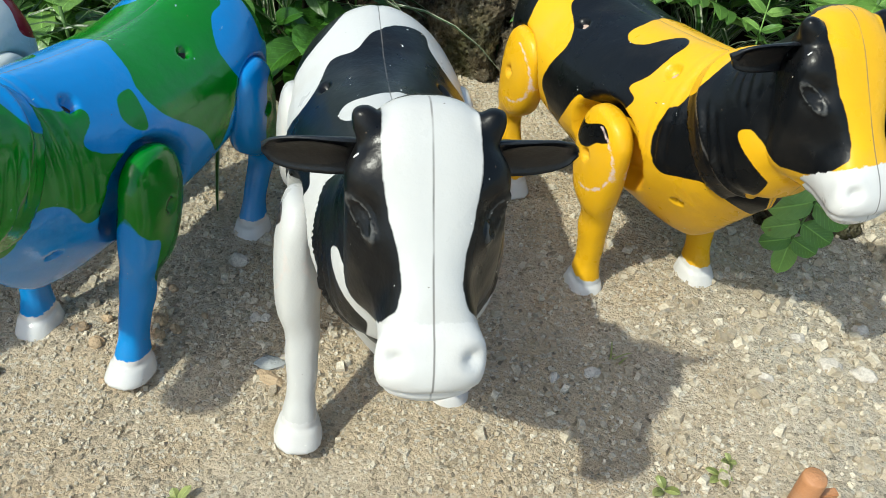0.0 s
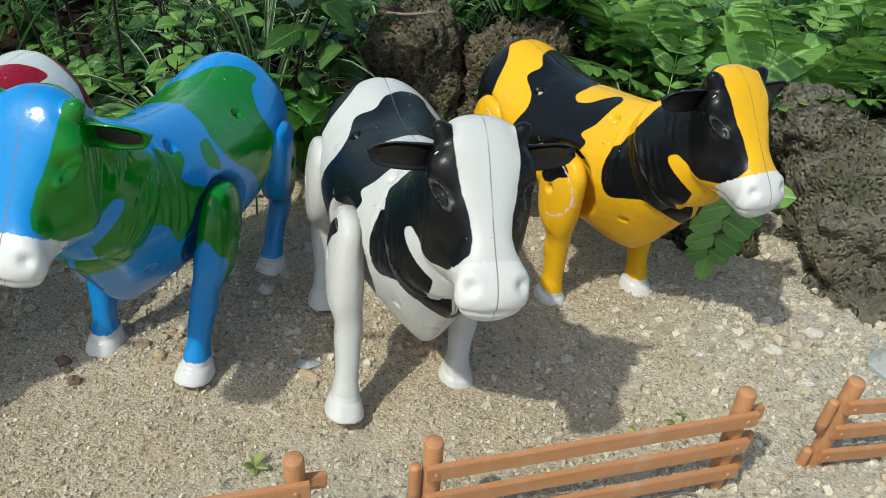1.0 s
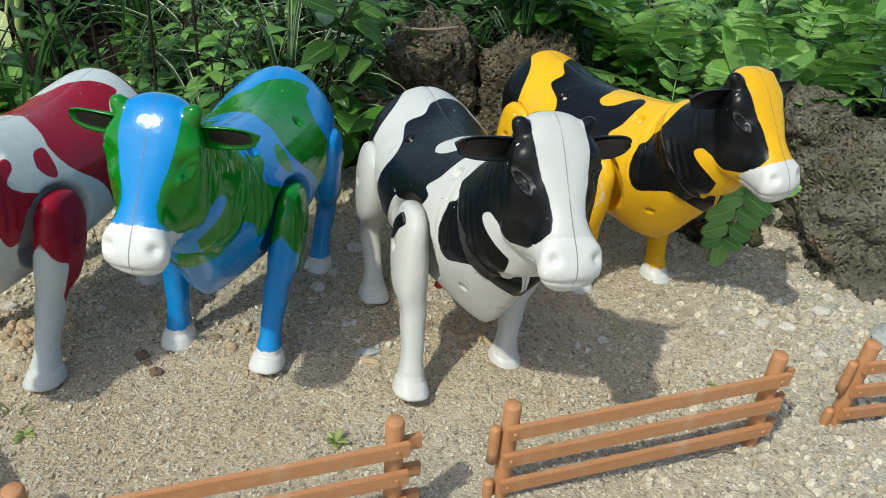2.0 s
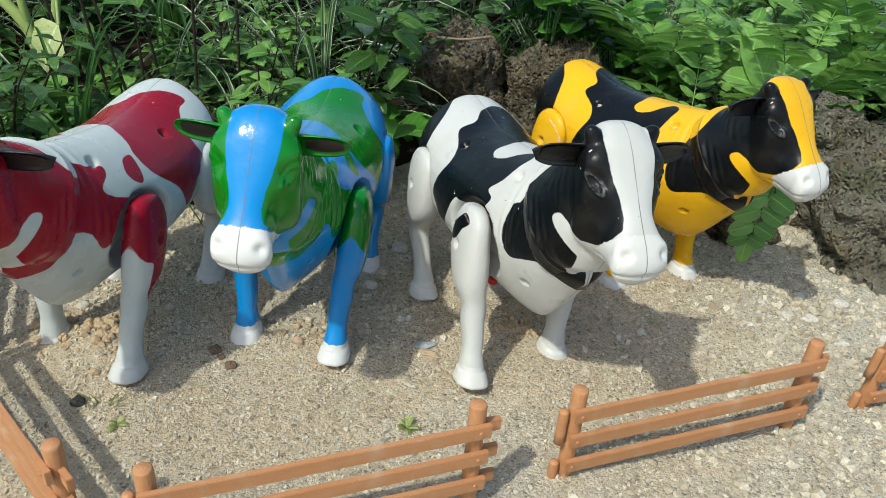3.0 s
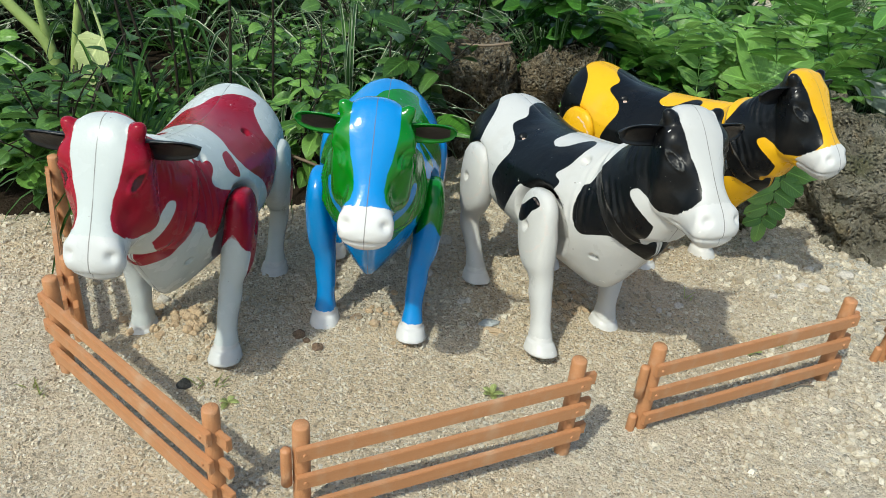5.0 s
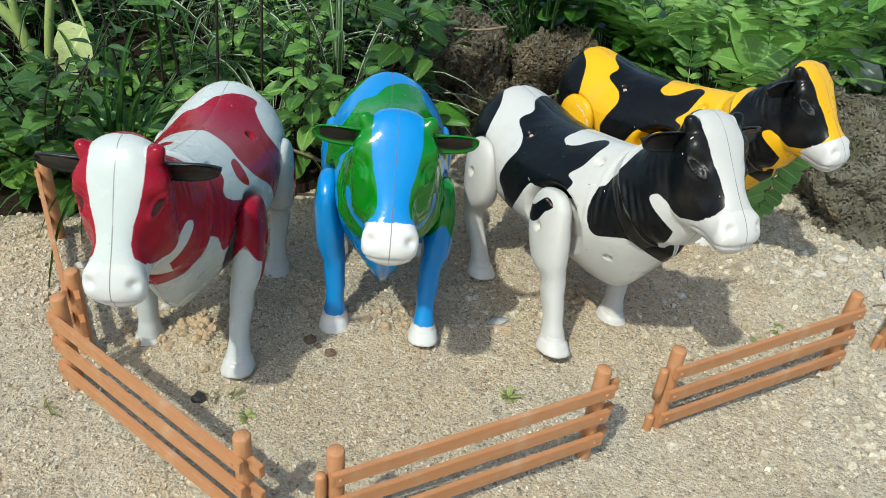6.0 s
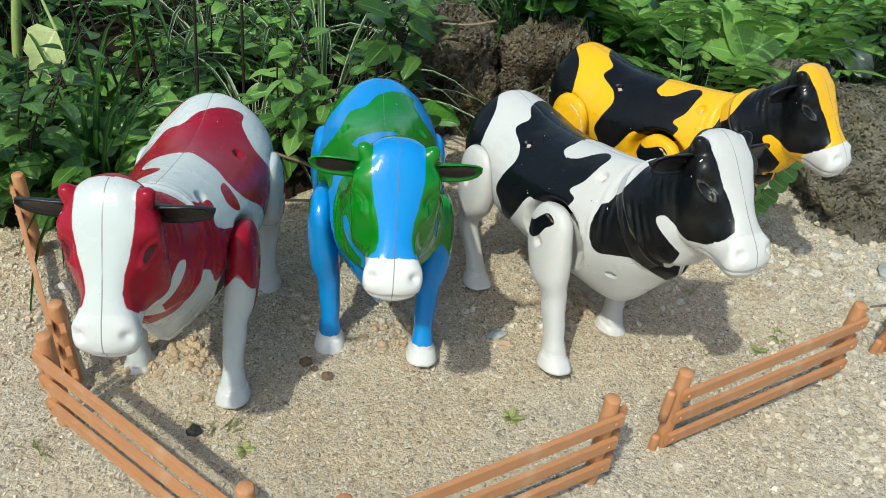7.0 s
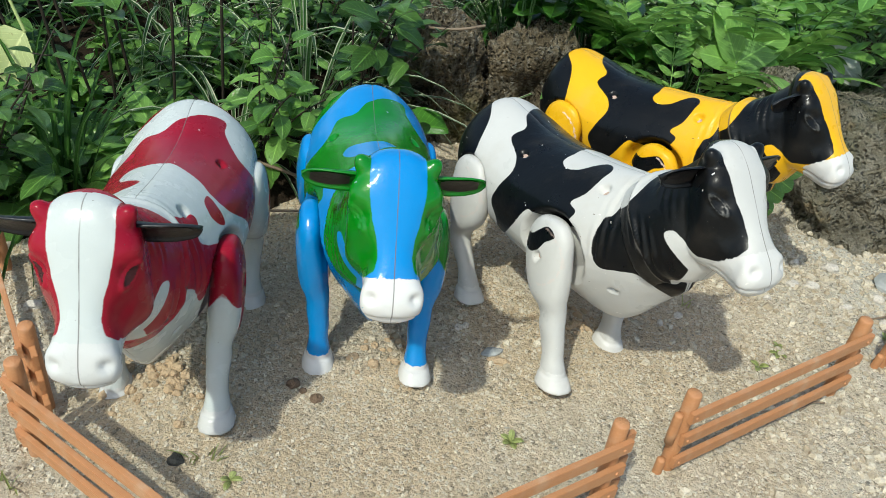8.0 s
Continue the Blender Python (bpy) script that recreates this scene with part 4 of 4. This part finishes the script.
def plant(name, label, category, group, at, turn, scale, pieces):
    ob = new(name)
    tagged(ob, label, category, group)
    x, y = at[:2]
    z = at[2] if len(at) > 2 else ground_height(x, y)
    ob.matrix_basis = pose(x, y, z, 0, 0, turn) @ Matrix.Diagonal((scale, scale, scale, 1))
    for part_name, me, mat, m in pieces:
        part(part_name, me, mat, ob, m=m)
    return ob


def scatter(rng, count, box, gap, ok):
    out = []
    for _ in range(count * 40):
        x, y = rng.uniform(box[0], box[1]), rng.uniform(box[2], box[3])
        if ok(x, y) and all((x - a) ** 2 + (y - b) ** 2 > gap * gap for a, b in out):
            out.append((x, y))
            if len(out) == count:
                break
    return out


def off_rocks(x, y):
    return (abs(x) > 0.14 or y > 0.60) and ((x - 0.50) / 0.26) ** 2 + ((y - 0.40) / 0.17) ** 2 > 1


def open_view(x, y):
    """Keeps tall growth away from the pale stalks."""
    return not (-0.72 < x < -0.40 and 0.24 < y < 0.56)


def build_soil():
    """Bed under the plants, its colour darkened for the shade there, a little proud of the gravel."""
    xs, ys = np.arange(-1.6, 1.9, 0.03), np.linspace(0, 1, 28)
    v, n = [], len(xs)
    for t in ys:
        for x in xs:
            y0 = bed_front(x) + 0.012 * noise.noise(Vector((x * 20, 0, 2)))
            y = y0 + t * (1.25 - y0)
            v.append((x, y, ground_height(x, y) + 0.002 + 0.012 * min(1, t * 8) + 0.010 * noise.noise(Vector((x * 16, y * 16, 6))) * min(1, t * 8) - (0.03 if t in (0, 1) else 0)))
    g = Geo()
    g.add(v, [(j * n + i, j * n + i + 1, (j + 1) * n + i + 1, (j + 1) * n + i) for j in range(len(ys) - 1) for i in range(n - 1)])
    tagged(part("soil_bed", g.mesh("soil_bed"), SOIL), "soil bed under the plants, darkened for the shade between them", "soil", kind="structure")


def build_plants():
    rng = np.random.default_rng(11)
    kinds = [tuft(rng, 44, 0.24, 0.0052, 2.6), tuft(rng, 38, 0.20, 0.0058, 2.9), tuft(rng, 48, 0.26, 0.0046, 2.3)]
    whole, single = [joined(k, "grass_clump") for k in kinds], [[g.mesh("blade") for g in k] for k in kinds]
    for i, (x, y) in enumerate(scatter(rng, 130, (-1.15, 1.35, 0.15, 1.2), 0.070, lambda x, y: y > bed_front(x) + 0.06 and off_rocks(x, y) and open_view(x, y))):
        m = pose(x, y, ground_height(x, y), 0, 0, rng.uniform(0, 360)) @ Matrix.Scale(rng.uniform(0.75, 1.2), 4)
        mat = BLADE if i % 4 else BLADE_PLAIN
        if y < 0.62 and abs(x) < 0.7:
            ob = new("grass_clump")
            ob.matrix_basis = m
            for me in single[i % 3]:
                part("blade", me, mat, ob)
        else:
            ob = part("grass_clump", whole[i % 3], mat, m=m)
        tagged(ob, "arching striped green and cream grass clump" if i % 4 else "arching plain green grass clump", "ornamental grass", "grass clumps in the bed")
    dark = [bush(rng, 8, 0.20, 0.038, 0.60, 0.10, 12), bush(rng, 9, 0.16, 0.034, 0.64, 0.11, 11), bush(rng, 7, 0.26, 0.043, 0.54, 0.12, 13, crown=0.4)]
    for i, (x, y) in enumerate(scatter(rng, 52, (-1.1, 0.15, 0.16, 1.1), 0.080, lambda x, y: y > bed_front(x) + 0.035 and off_rocks(x, y) and open_view(x, y))):
        put_bush("low bush with dark green oval leaves on thin stems" if i % 3 else "low bush with fresh green oval leaves on dark stems", "leafy bushes in the bed", (x, y), rng, dark[i % 3], STEM_DARK, LEAF_DARK if i % 3 else LEAF_MID, y < 0.40 and x > -0.7, rng.uniform(0.65, 1.1))
    fresh = [bush(rng, 8, 0.20, 0.055, 0.50, 0.12, 9), bush(rng, 7, 0.17, 0.060, 0.60, 0.13, 8)]
    for i, (x, y) in enumerate(scatter(rng, 26, (0.12, 1.3, 0.5, 1.15), 0.10, lambda x, y: y > bed_front(x) + 0.08 and off_rocks(x, y))):
        put_bush("bush with fresh green oval leaves", "leafy bushes in the bed", (x, y), rng, fresh[i % 2], STEM_GREEN, LEAF_MID if i % 3 else LEAF_DARK, False, rng.uniform(0.7, 1.1))
    mint = [bush(rng, 6, 0.09, 0.046, 0.80, 0.07, 6, 0.7, 0.45, 0.03, 0.3), bush(rng, 5, 0.07, 0.042, 0.78, 0.06, 6, 0.7, 0.45, 0.03, 0.2)]
    for i, at in enumerate(((0.035, 0.50, 0.135), (0.085, 0.52, 0.11), (0.14, 0.56, 0.07), (0.06, 0.60, 0.08), (0.17, 0.52, 0.05), (0.02, 0.57, 0.13), (-0.145, 0.335, 0.0))):
        st, leaves, crown = mint[i % 2]
        plant("mint_plant", "bright green mint-like plant with crinkled leaves", "plant", "crinkled leaf plants", at, rng.uniform(0, 360), rng.uniform(0.85, 1.15),
              [("stem", st, STEM_GREEN, None)] + [("leaf", me, LEAF_MINT, None) for me in leaves])
    for i in range(15):
        st, leaves, crown = mint[i % 2]
        x, y = -0.68 + 0.30 * rng.random(), 0.19 + 0.17 * rng.random()
        plant("low_plant", "low bright green plant with broad leaves", "plant", "low plants at the bed's edge", (x, max(y, bed_front(x) + 0.03)), rng.uniform(0, 360), rng.uniform(0.7, 1.0),
              [("stem", st, STEM_GREEN, None)] + [("leaf", me, LEAF_MID if i % 3 else LEAF_DARK, None) for me in leaves])
    fronds = [frond_mesh(rng, 0.26, 13, 0.050, 0.34), frond_mesh(rng, 0.22, 11, 0.055, 0.38, 0.6, True), frond_mesh(rng, 0.30, 15, 0.052, 0.32, 1.0)]
    for i, (x, y, z, turn, count) in enumerate(((0.19, 0.53, 0.03, -60, 4), (0.25, 0.46, 0.03, -95, 5), (0.33, 0.48, 0.06, -70, 5), (0.42, 0.55, 0.10, -90, 5), (0.52, 0.58, 0.12, -80, 5), (0.36, 0.62, 0.04, -60, 5), (0.62, 0.62, 0.10, -100, 5))):
        pieces = [("frond", fronds[(i + k) % 3], LEAF_FERN, pose(0, 0, 0, rng.uniform(-12, 12), rng.uniform(-18, 14), turn + (k - (count - 1) / 2) * 48)) for k in range(count)]
        plant("fern", "bright green fern with long leafy fronds", "fern", "ferns behind the yellow cow", (x, y, z), 0, rng.uniform(0.75, 1.0), pieces)
    for i, (x, y, z, lean, turn, scale) in enumerate(((0.203, 0.400, 0.060, -8, 84, 0.70), (0.245, 0.430, 0.075, -4, 70, 0.62), (0.170, 0.440, 0.070, -6, 100, 0.60), (0.330, 0.470, 0.11, 0, 60, 0.70))):
        plant("fern", "bright green fern frond standing behind the yellow cow", "fern", "ferns behind the yellow cow", (x, y, z), 0, scale,
              [("frond", fronds[(0, 1, 0, 2)[i]], LEAF_FERN, pose(0, 0, 0, 0, lean, turn))])
    broad = new("broad_leaf_fern")
    tagged(broad, "young fern with broad pale green leaves behind the yellow cow", "fern")
    g = Geo()
    tube(g, [(0.285, 0.44, 0.02), (0.283, 0.43, 0.09), (0.282, 0.43, 0.125)], 0.0016, 6)
    part("stem", g.mesh("stem"), STEM_GREEN, broad)
    for way, L, W in (((-0.45, 0.15, 0.85), 0.072, 0.036), ((0.75, 0.1, 0.55), 0.074, 0.040), ((-0.9, -0.1, 0.25), 0.050, 0.030), ((0.95, -0.15, 0.05), 0.056, 0.032), ((0.1, 0.5, 0.9), 0.060, 0.030), ((-0.2, -0.6, -0.1), 0.045, 0.026)):
        g = Geo()
        leaf(g, (0.282, 0.43, 0.122), way, (0.05, -0.8, 0.6), L, W, 0.15, 0.12, 9, 0.55, 0.40, 0.015)
        part("leaf", g.mesh("leaf"), LEAF_FERN, broad)
    # the sprig that hangs in front of the yellow cow's neck
    sprig = new("fern_sprig")
    tagged(sprig, "green fern sprig drooping beside the yellow toy cow", "fern")
    g = Geo()
    line = curve([(0.275, 0.285, 0.010), (0.266, 0.252, 0.080), (0.256, 0.230, 0.096), (0.247, 0.219, 0.082), (0.243, 0.218, 0.055), (0.241, 0.220, 0.034)], 5)
    tube(g, line, [0.0014 * (1 - 0.5 * k / (len(line) - 1)) for k in range(len(line))], 6)
    part("stem", g.mesh("stem"), STEM_GREEN, sprig)
    for k, size in ((10, 0.026), (13, 0.029), (16, 0.028), (19, 0.025), (22, 0.021)):
        q, d = Vector(line[k]), Vector(line[k + 1] - line[k]).normalized()
        for sgn in (-1, 1):
            g = Geo()
            leaf(g, q, Vector((sgn * 0.9, -0.15, 0.05)) + d * 0.45, (-0.1, -0.9, 0.45), size, size * 0.62, 0.25, 0.2, 7, 0.6, 0.45)
            part("leaflet", g.mesh("leaflet"), LEAF_FERN, sprig)
    for k, way, L in ((-3, (0.0, -0.15, -1), 0.026), (9, (0.95, -0.25, 0.18), 0.040)):
        g = Geo()
        leaf(g, Vector(line[k]), way, (0, -0.85, 0.5), L, L * 0.58, 0.1, 0.15, 7, 0.7, 0.42)
        part("leaflet", g.mesh("leaflet"), LEAF_FERN, sprig)


def build_left_plants():
    """The pale stalks with a torn leaf, the bare dark stems and the lance-leaved plants at the open end of the bed."""
    rng = np.random.default_rng(23)
    stalk = new("pale_stalk_plant")
    tagged(stalk, "plant with thick pale green stalks and a torn yellowish leaf", "plant")
    for pts, r in (([(-0.630, 0.5, -0.03), (-0.640, 0.5, 0.065), (-0.69, 0.5, 0.129), (-0.74, 0.51, 0.20)], 0.0085), ([(-0.621, 0.5, -0.03), (-0.606, 0.5, 0.060), (-0.589, 0.5, 0.138), (-0.57, 0.51, 0.24)], 0.0065),
                   ([(-0.640, 0.51, 0.05), (-0.642, 0.5, 0.093), (-0.645, 0.5, 0.133), (-0.65, 0.5, 0.22)], 0.006)):
        g = Geo()
        line = curve(pts, 6)
        tube(g, line, [r * (1 - 0.25 * k / len(line)) for k in range(len(line))], 10)
        part("stalk", g.mesh("stalk"), STEM_PALE, stalk)
    g = Geo()
    leaf(g, (-0.473, 0.300, 0.152), (-0.58, -0.1, -0.8), (0.0, -0.7, 0.6), 0.070, 0.048, 0.35, 0.10, 8, 0.8, 0.35, 0.05)
    tube(g, curve([(-0.473, 0.300, 0.152), (-0.530, 0.40, 0.165), (-0.589, 0.500, 0.138)], 5), 0.0016, 6)
    part("torn_leaf", g.mesh("torn_leaf"), LEAF_PALE, stalk, "torn yellowish leaf")
    for x0, z0, x1, z1 in ((-0.479, 0.167, -0.467, 0.06), (-0.463, 0.162, -0.443, 0.055), (-0.419, 0.153, -0.420, 0.079), (-0.407, 0.141, -0.402, 0.087), (-0.351, 0.178, -0.355, 0.119), (-0.302, 0.195, -0.305, 0.13), (-0.52, 0.16, -0.50, 0.05)):
        g = Geo()
        dx, dz = x1 - x0, z1 - z0
        k = (z1 + 0.0) / -dz
        tube(g, curve([(x1 + dx * k, 0.365, -0.01), (x1, 0.362, z1), (x0, 0.358, z0), (x0 - dx * 0.9, 0.352, z0 - dz * 0.9)], 4), 0.0017, 6)
        shoot = new("bare_stem")
        tagged(shoot, "thin dark bare plant stem with a leafy top", "plant stem", "bare dark stems")
        part("stem", g.mesh("stem"), STEM_DARK, shoot)
        top = Vector((x0 - dx * 0.9, 0.352, z0 - dz * 0.9))
        for i in range(4):
            a = rng.uniform(0, 6.28)
            g = Geo()
            leaf(g, top - Vector((0, 0, 0.012 * i)), (math.cos(a), math.sin(a), rng.uniform(-0.1, 0.5)), (0, -0.3, 1), 0.036, 0.020, 0.3, 0.2)
            part("leaf", g.mesh("leaf"), LEAF_DARK if i % 2 else LEAF_MID, shoot)
    for x, y, turn in ((-0.43, 0.245, 160), (-0.36, 0.285, 240), (-0.64, 0.22, 300)):
        ob = new("lance_leaf_plant")
        tagged(ob, "plant with long narrow fresh green leaves", "plant", "lance-leaved plants")
        z = ground_height(x, y)
        for i in range(9):
            a = radians(turn) + i * 2.4
            g = Geo()
            h = 0.008 + 0.007 * i
            leaf(g, (x + 0.01 * math.cos(a), y + 0.01 * math.sin(a), z + h), (0.7 * math.cos(a), 0.7 * math.sin(a), rng.uniform(-0.4, 0.8)), (math.cos(a) * -0.5, -0.6, 0.8), rng.uniform(0.05, 0.085), rng.uniform(0.018, 0.026), rng.uniform(0.2, 0.6), 0.15, 8, 0.8, 0.45)
            part("leaf", g.mesh("leaf"), LEAF_MID, ob)
        g = Geo()
        tube(g, [(x, y, z - 0.005), (x + 0.004, y, z + 0.04), (x, y + 0.004, z + 0.075)], 0.0016, 6)
        part("stem", g.mesh("stem"), STEM_GREEN, ob)
    g = Geo()
    leaf(g, (0.458, 0.56, 0.112), (0.45, -0.55, -0.35), (-0.6, -0.3, 0.75), 0.080, 0.040, 0.2, 0.2, 8, 0.8, 0.42)
    cal = new("white_leaf_plant")
    tagged(cal, "plant with one large white and green leaf", "plant")
    part("leaf", g.mesh("leaf"), LEAF_WHITE, cal)
    g = Geo()
    tube(g, [(0.45, 0.60, 0.02), (0.452, 0.575, 0.09), (0.459, 0.56, 0.112)], 0.0018, 6)
    part("stem", g.mesh("stem"), STEM_GREEN, cal)
    # low growth that covers the soil round the pale stalks
    kinds = [bush(rng, 7, 0.085, 0.036, 0.58, 0.06, 8, crown=0.15), bush(rng, 6, 0.070, 0.032, 0.64, 0.055, 8, crown=0.15)]
    for i, (x, y) in enumerate(((-0.60, 0.32), (-0.53, 0.35), (-0.46, 0.33), (-0.41, 0.37), (-0.57, 0.41), (-0.49, 0.43), (-0.42, 0.46), (-0.66, 0.39), (-0.54, 0.49), (-0.45, 0.53), (-0.37, 0.41), (-0.69, 0.46))):
        put_bush("low bush with small green leaves round pale stalks", "low bushes by the stalks", (x, y), rng, kinds[i % 2], STEM_GREEN, LEAF_MID if i % 2 else LEAF_DARK, False, rng.uniform(0.8, 1.1))


def pebble(label, at, size, seed, material, group="", turn=0):
    """One uneven broken stone lying on the ground."""
    bm = bmesh.new()
    bmesh.ops.create_icosphere(bm, subdivisions=2, radius=1.0)
    for v in bm.verts:
        r = 1 + 0.42 * noise.noise(v.co * 1.4 + Vector((seed, 0, 0))) + 0.06 * noise.noise(v.co * 5 + Vector((seed, 3, 0)))
        v.co = Vector((v.co.x * size[0], v.co.y * size[1], v.co.z * size[2])) * r
    x, y = at
    tagged(part("pebble", bm, material, m=pose(x, y, ground_height(x, y) + size[2] * 0.35, 0, 0, turn)), label, "pebble", group)


def build_small_things():
    rng = np.random.default_rng(31)
    for x, y, a, b, c, turn in ((0.139, 0.103, 0.0055, 0.004, 0.003, 30), (0.279, 0.160, 0.008, 0.0065, 0.004, 10), (0.299, 0.158, 0.0085, 0.006, 0.0035, -20), (0.317, 0.123, 0.007, 0.004, 0.003, 0),
                                (-0.069, 0.072, 0.004, 0.004, 0.003, 0), (-0.063, 0.074, 0.0035, 0.003, 0.003, 40), (0.118, 0.091, 0.004, 0.003, 0.0025, 70), (0.335, 0.19, 0.009, 0.007, 0.005, 0),
                                (0.30, 0.20, 0.006, 0.005, 0.004, 50), (0.36, 0.14, 0.007, 0.006, 0.004, 15), (0.345, 0.10, 0.006, 0.005, 0.003, 80), (0.26, 0.18, 0.005, 0.004, 0.003, 20), (0.24, 0.135, 0.005, 0.003, 0.003, 0),
                                (-0.105, 0.115, 0.007, 0.005, 0.005, 0), (-0.09, 0.19, 0.009, 0.007, 0.006, 30), (-0.33, 0.03, 0.006, 0.005, 0.004, 0), (-0.42, 0.08, 0.007, 0.005, 0.004, 0), (-0.50, 0.04, 0.008, 0.006, 0.004, 30)):
        pebble("pale flat pebble lying on the gravel", (x, y), (a, b, c), rng.uniform(0, 90), PEBBLE, "pale pebbles on the gravel", turn)
    pebble("flat grey pebble next to a tan one", (-0.044, 0.042), (0.0095, 0.0055, 0.003), 4.0, STONE_GREY, "", 12)
    pebble("flat tan pebble next to a grey one", (-0.039, 0.032), (0.009, 0.0045, 0.0028), 7.0, STONE_TAN, "", -6)
    pebble("round black pebble lying on the gravel", (-0.276, -0.080), (0.0055, 0.005, 0.004), 2.0, STONE_BLACK)
    pebble("blue-grey stone half sunk in the gravel", (0.392, 0.165), (0.022, 0.018, 0.010), 9.0, STONE_GREY, "", 20)
    for x, y, size in ((-0.186, -0.021, 0.006), (-0.204, -0.005, 0.007), (-0.196, -0.012, 0.004)):
        pebble("crumb of dark brown earth on the gravel", (x, y), (size * 0.8, size * 0.6, size * 0.7), rng.uniform(0, 50), EARTH, "crumbs of earth")
    # loose clods heaped by the hooves
    for cx, cy, n, r in ((-0.292, -0.008, 55, 0.032), (-0.135, 0.03, 30, 0.03), (0.03, 0.085, 30, 0.028), (-0.33, 0.0, 20, 0.025)):
        for i in range(n):
            x, y = cx + rng.normal(0, r * 0.55), cy + rng.normal(0, r * 0.45)
            size = rng.uniform(0.0018, 0.0045)
            pebble("small tan clod of sandy soil", (x, y), (size, size * rng.uniform(0.6, 1), size * 0.75), rng.uniform(0, 90), STONE_TAN, "sandy clods by the hooves", rng.uniform(0, 180))
    # seedlings
    for x, y, count, size, mat in ((-0.043, -0.058, 5, 0.009, LEAF_PALE_GREEN), (0.218, 0.055, 5, 0.008, LEAF_PALE_GREEN), (0.189, 0.034, 3, 0.010, LEAF_PALE_GREEN), (0.222, 0.066, 4, 0.006, LEAF_PALE_GREEN), (-0.237, -0.099, 4, 0.008, LEAF_PALE_GREEN), (0.33, 0.075, 4, 0.008, LEAF_PALE_GREEN)):
        ob = new("seedling")
        tagged(ob, "tiny green seedling growing in the gravel", "seedling", "seedlings in the gravel")
        z = ground_height(x, y)
        for i in range(count):
            a = i * 6.283 / count + rng.uniform(-0.3, 0.3)
            g = Geo()
            leaf(g, (x, y, z + 0.001), (math.cos(a), math.sin(a), rng.uniform(0.3, 0.9)), (0, 0, 1), size * rng.uniform(0.7, 1.2), size * 0.5, 0.5, 0.2, 5, 0.8, 0.55)
            part("leaf", g.mesh("leaf"), mat, ob)
    for x, y in ((-0.383, -0.100), (-0.262, -0.076), (-0.372, -0.105), (0.150, 0.118), (-0.254, -0.080)):
        g = Geo()
        for i in range(4):
            blade(g, (x + rng.normal(0, 0.003), y + rng.normal(0, 0.002), ground_height(x, y) - 0.001), rng.uniform(0, 6.28), rng.uniform(0.5, 1.4), rng.uniform(0.008, 0.018), 0.0010, 0.8, 5)
        tagged(part("grass_sprout", g.mesh("grass_sprout"), LEAF_PALE_GREEN), "thin sprout of green grass in the gravel", "grass sprout", "grass sprouts in the gravel")
    for pts, r in (([(-0.285, 0.275, 0.052), (-0.263, 0.27, 0.045), (-0.224, 0.27, 0.031), (-0.19, 0.265, 0.012)], 0.0018), ([(-0.09, 0.395, 0.150), (-0.06, 0.388, 0.153), (-0.03, 0.392, 0.158)], 0.0016), ([(-0.25, 0.24, 0.006), (-0.20, 0.235, 0.012), (-0.16, 0.25, 0.008)], 0.0014),
                   ([(0.20, -0.02, 0.0105), (0.215, -0.012, 0.0115), (0.226, -0.011, 0.0100)], 0.0008), ([(0.33, 0.105, 0.004), (0.35, 0.108, 0.006), (0.365, 0.118, 0.004)], 0.0009)):
        g = Geo()
        tube(g, curve(pts, 4), r, 6)
        tagged(part("twig", g.mesh("twig"), TWIG), "thin dry brown twig", "twig", "dry twigs")


STONE_GREY = plain_material("grey_stone", (0.24, 0.26, 0.26), (0.40, 0.41, 0.40), 0.85, 120.0, 0.0008)
STONE_TAN = plain_material("tan_stone", (0.36, 0.25, 0.15), (0.56, 0.43, 0.28), 0.95, 150.0, 0.0012)
EARTH = plain_material("brown_earth", (0.10, 0.065, 0.04), (0.22, 0.15, 0.10), 0.95, 150.0, 0.0012)
STONE_BLACK = plain_material("black_stone", (0.012, 0.012, 0.012), (0.04, 0.04, 0.038), 0.7, 200.0, 0.0012)
LEAF_PALE_GREEN = leaf_material("pale_seedling_leaf", (0.32, 0.38, 0.12), (0.46, 0.52, 0.20), vein=0.1)
build_soil()
build_plants()
build_left_plants()
build_small_things()
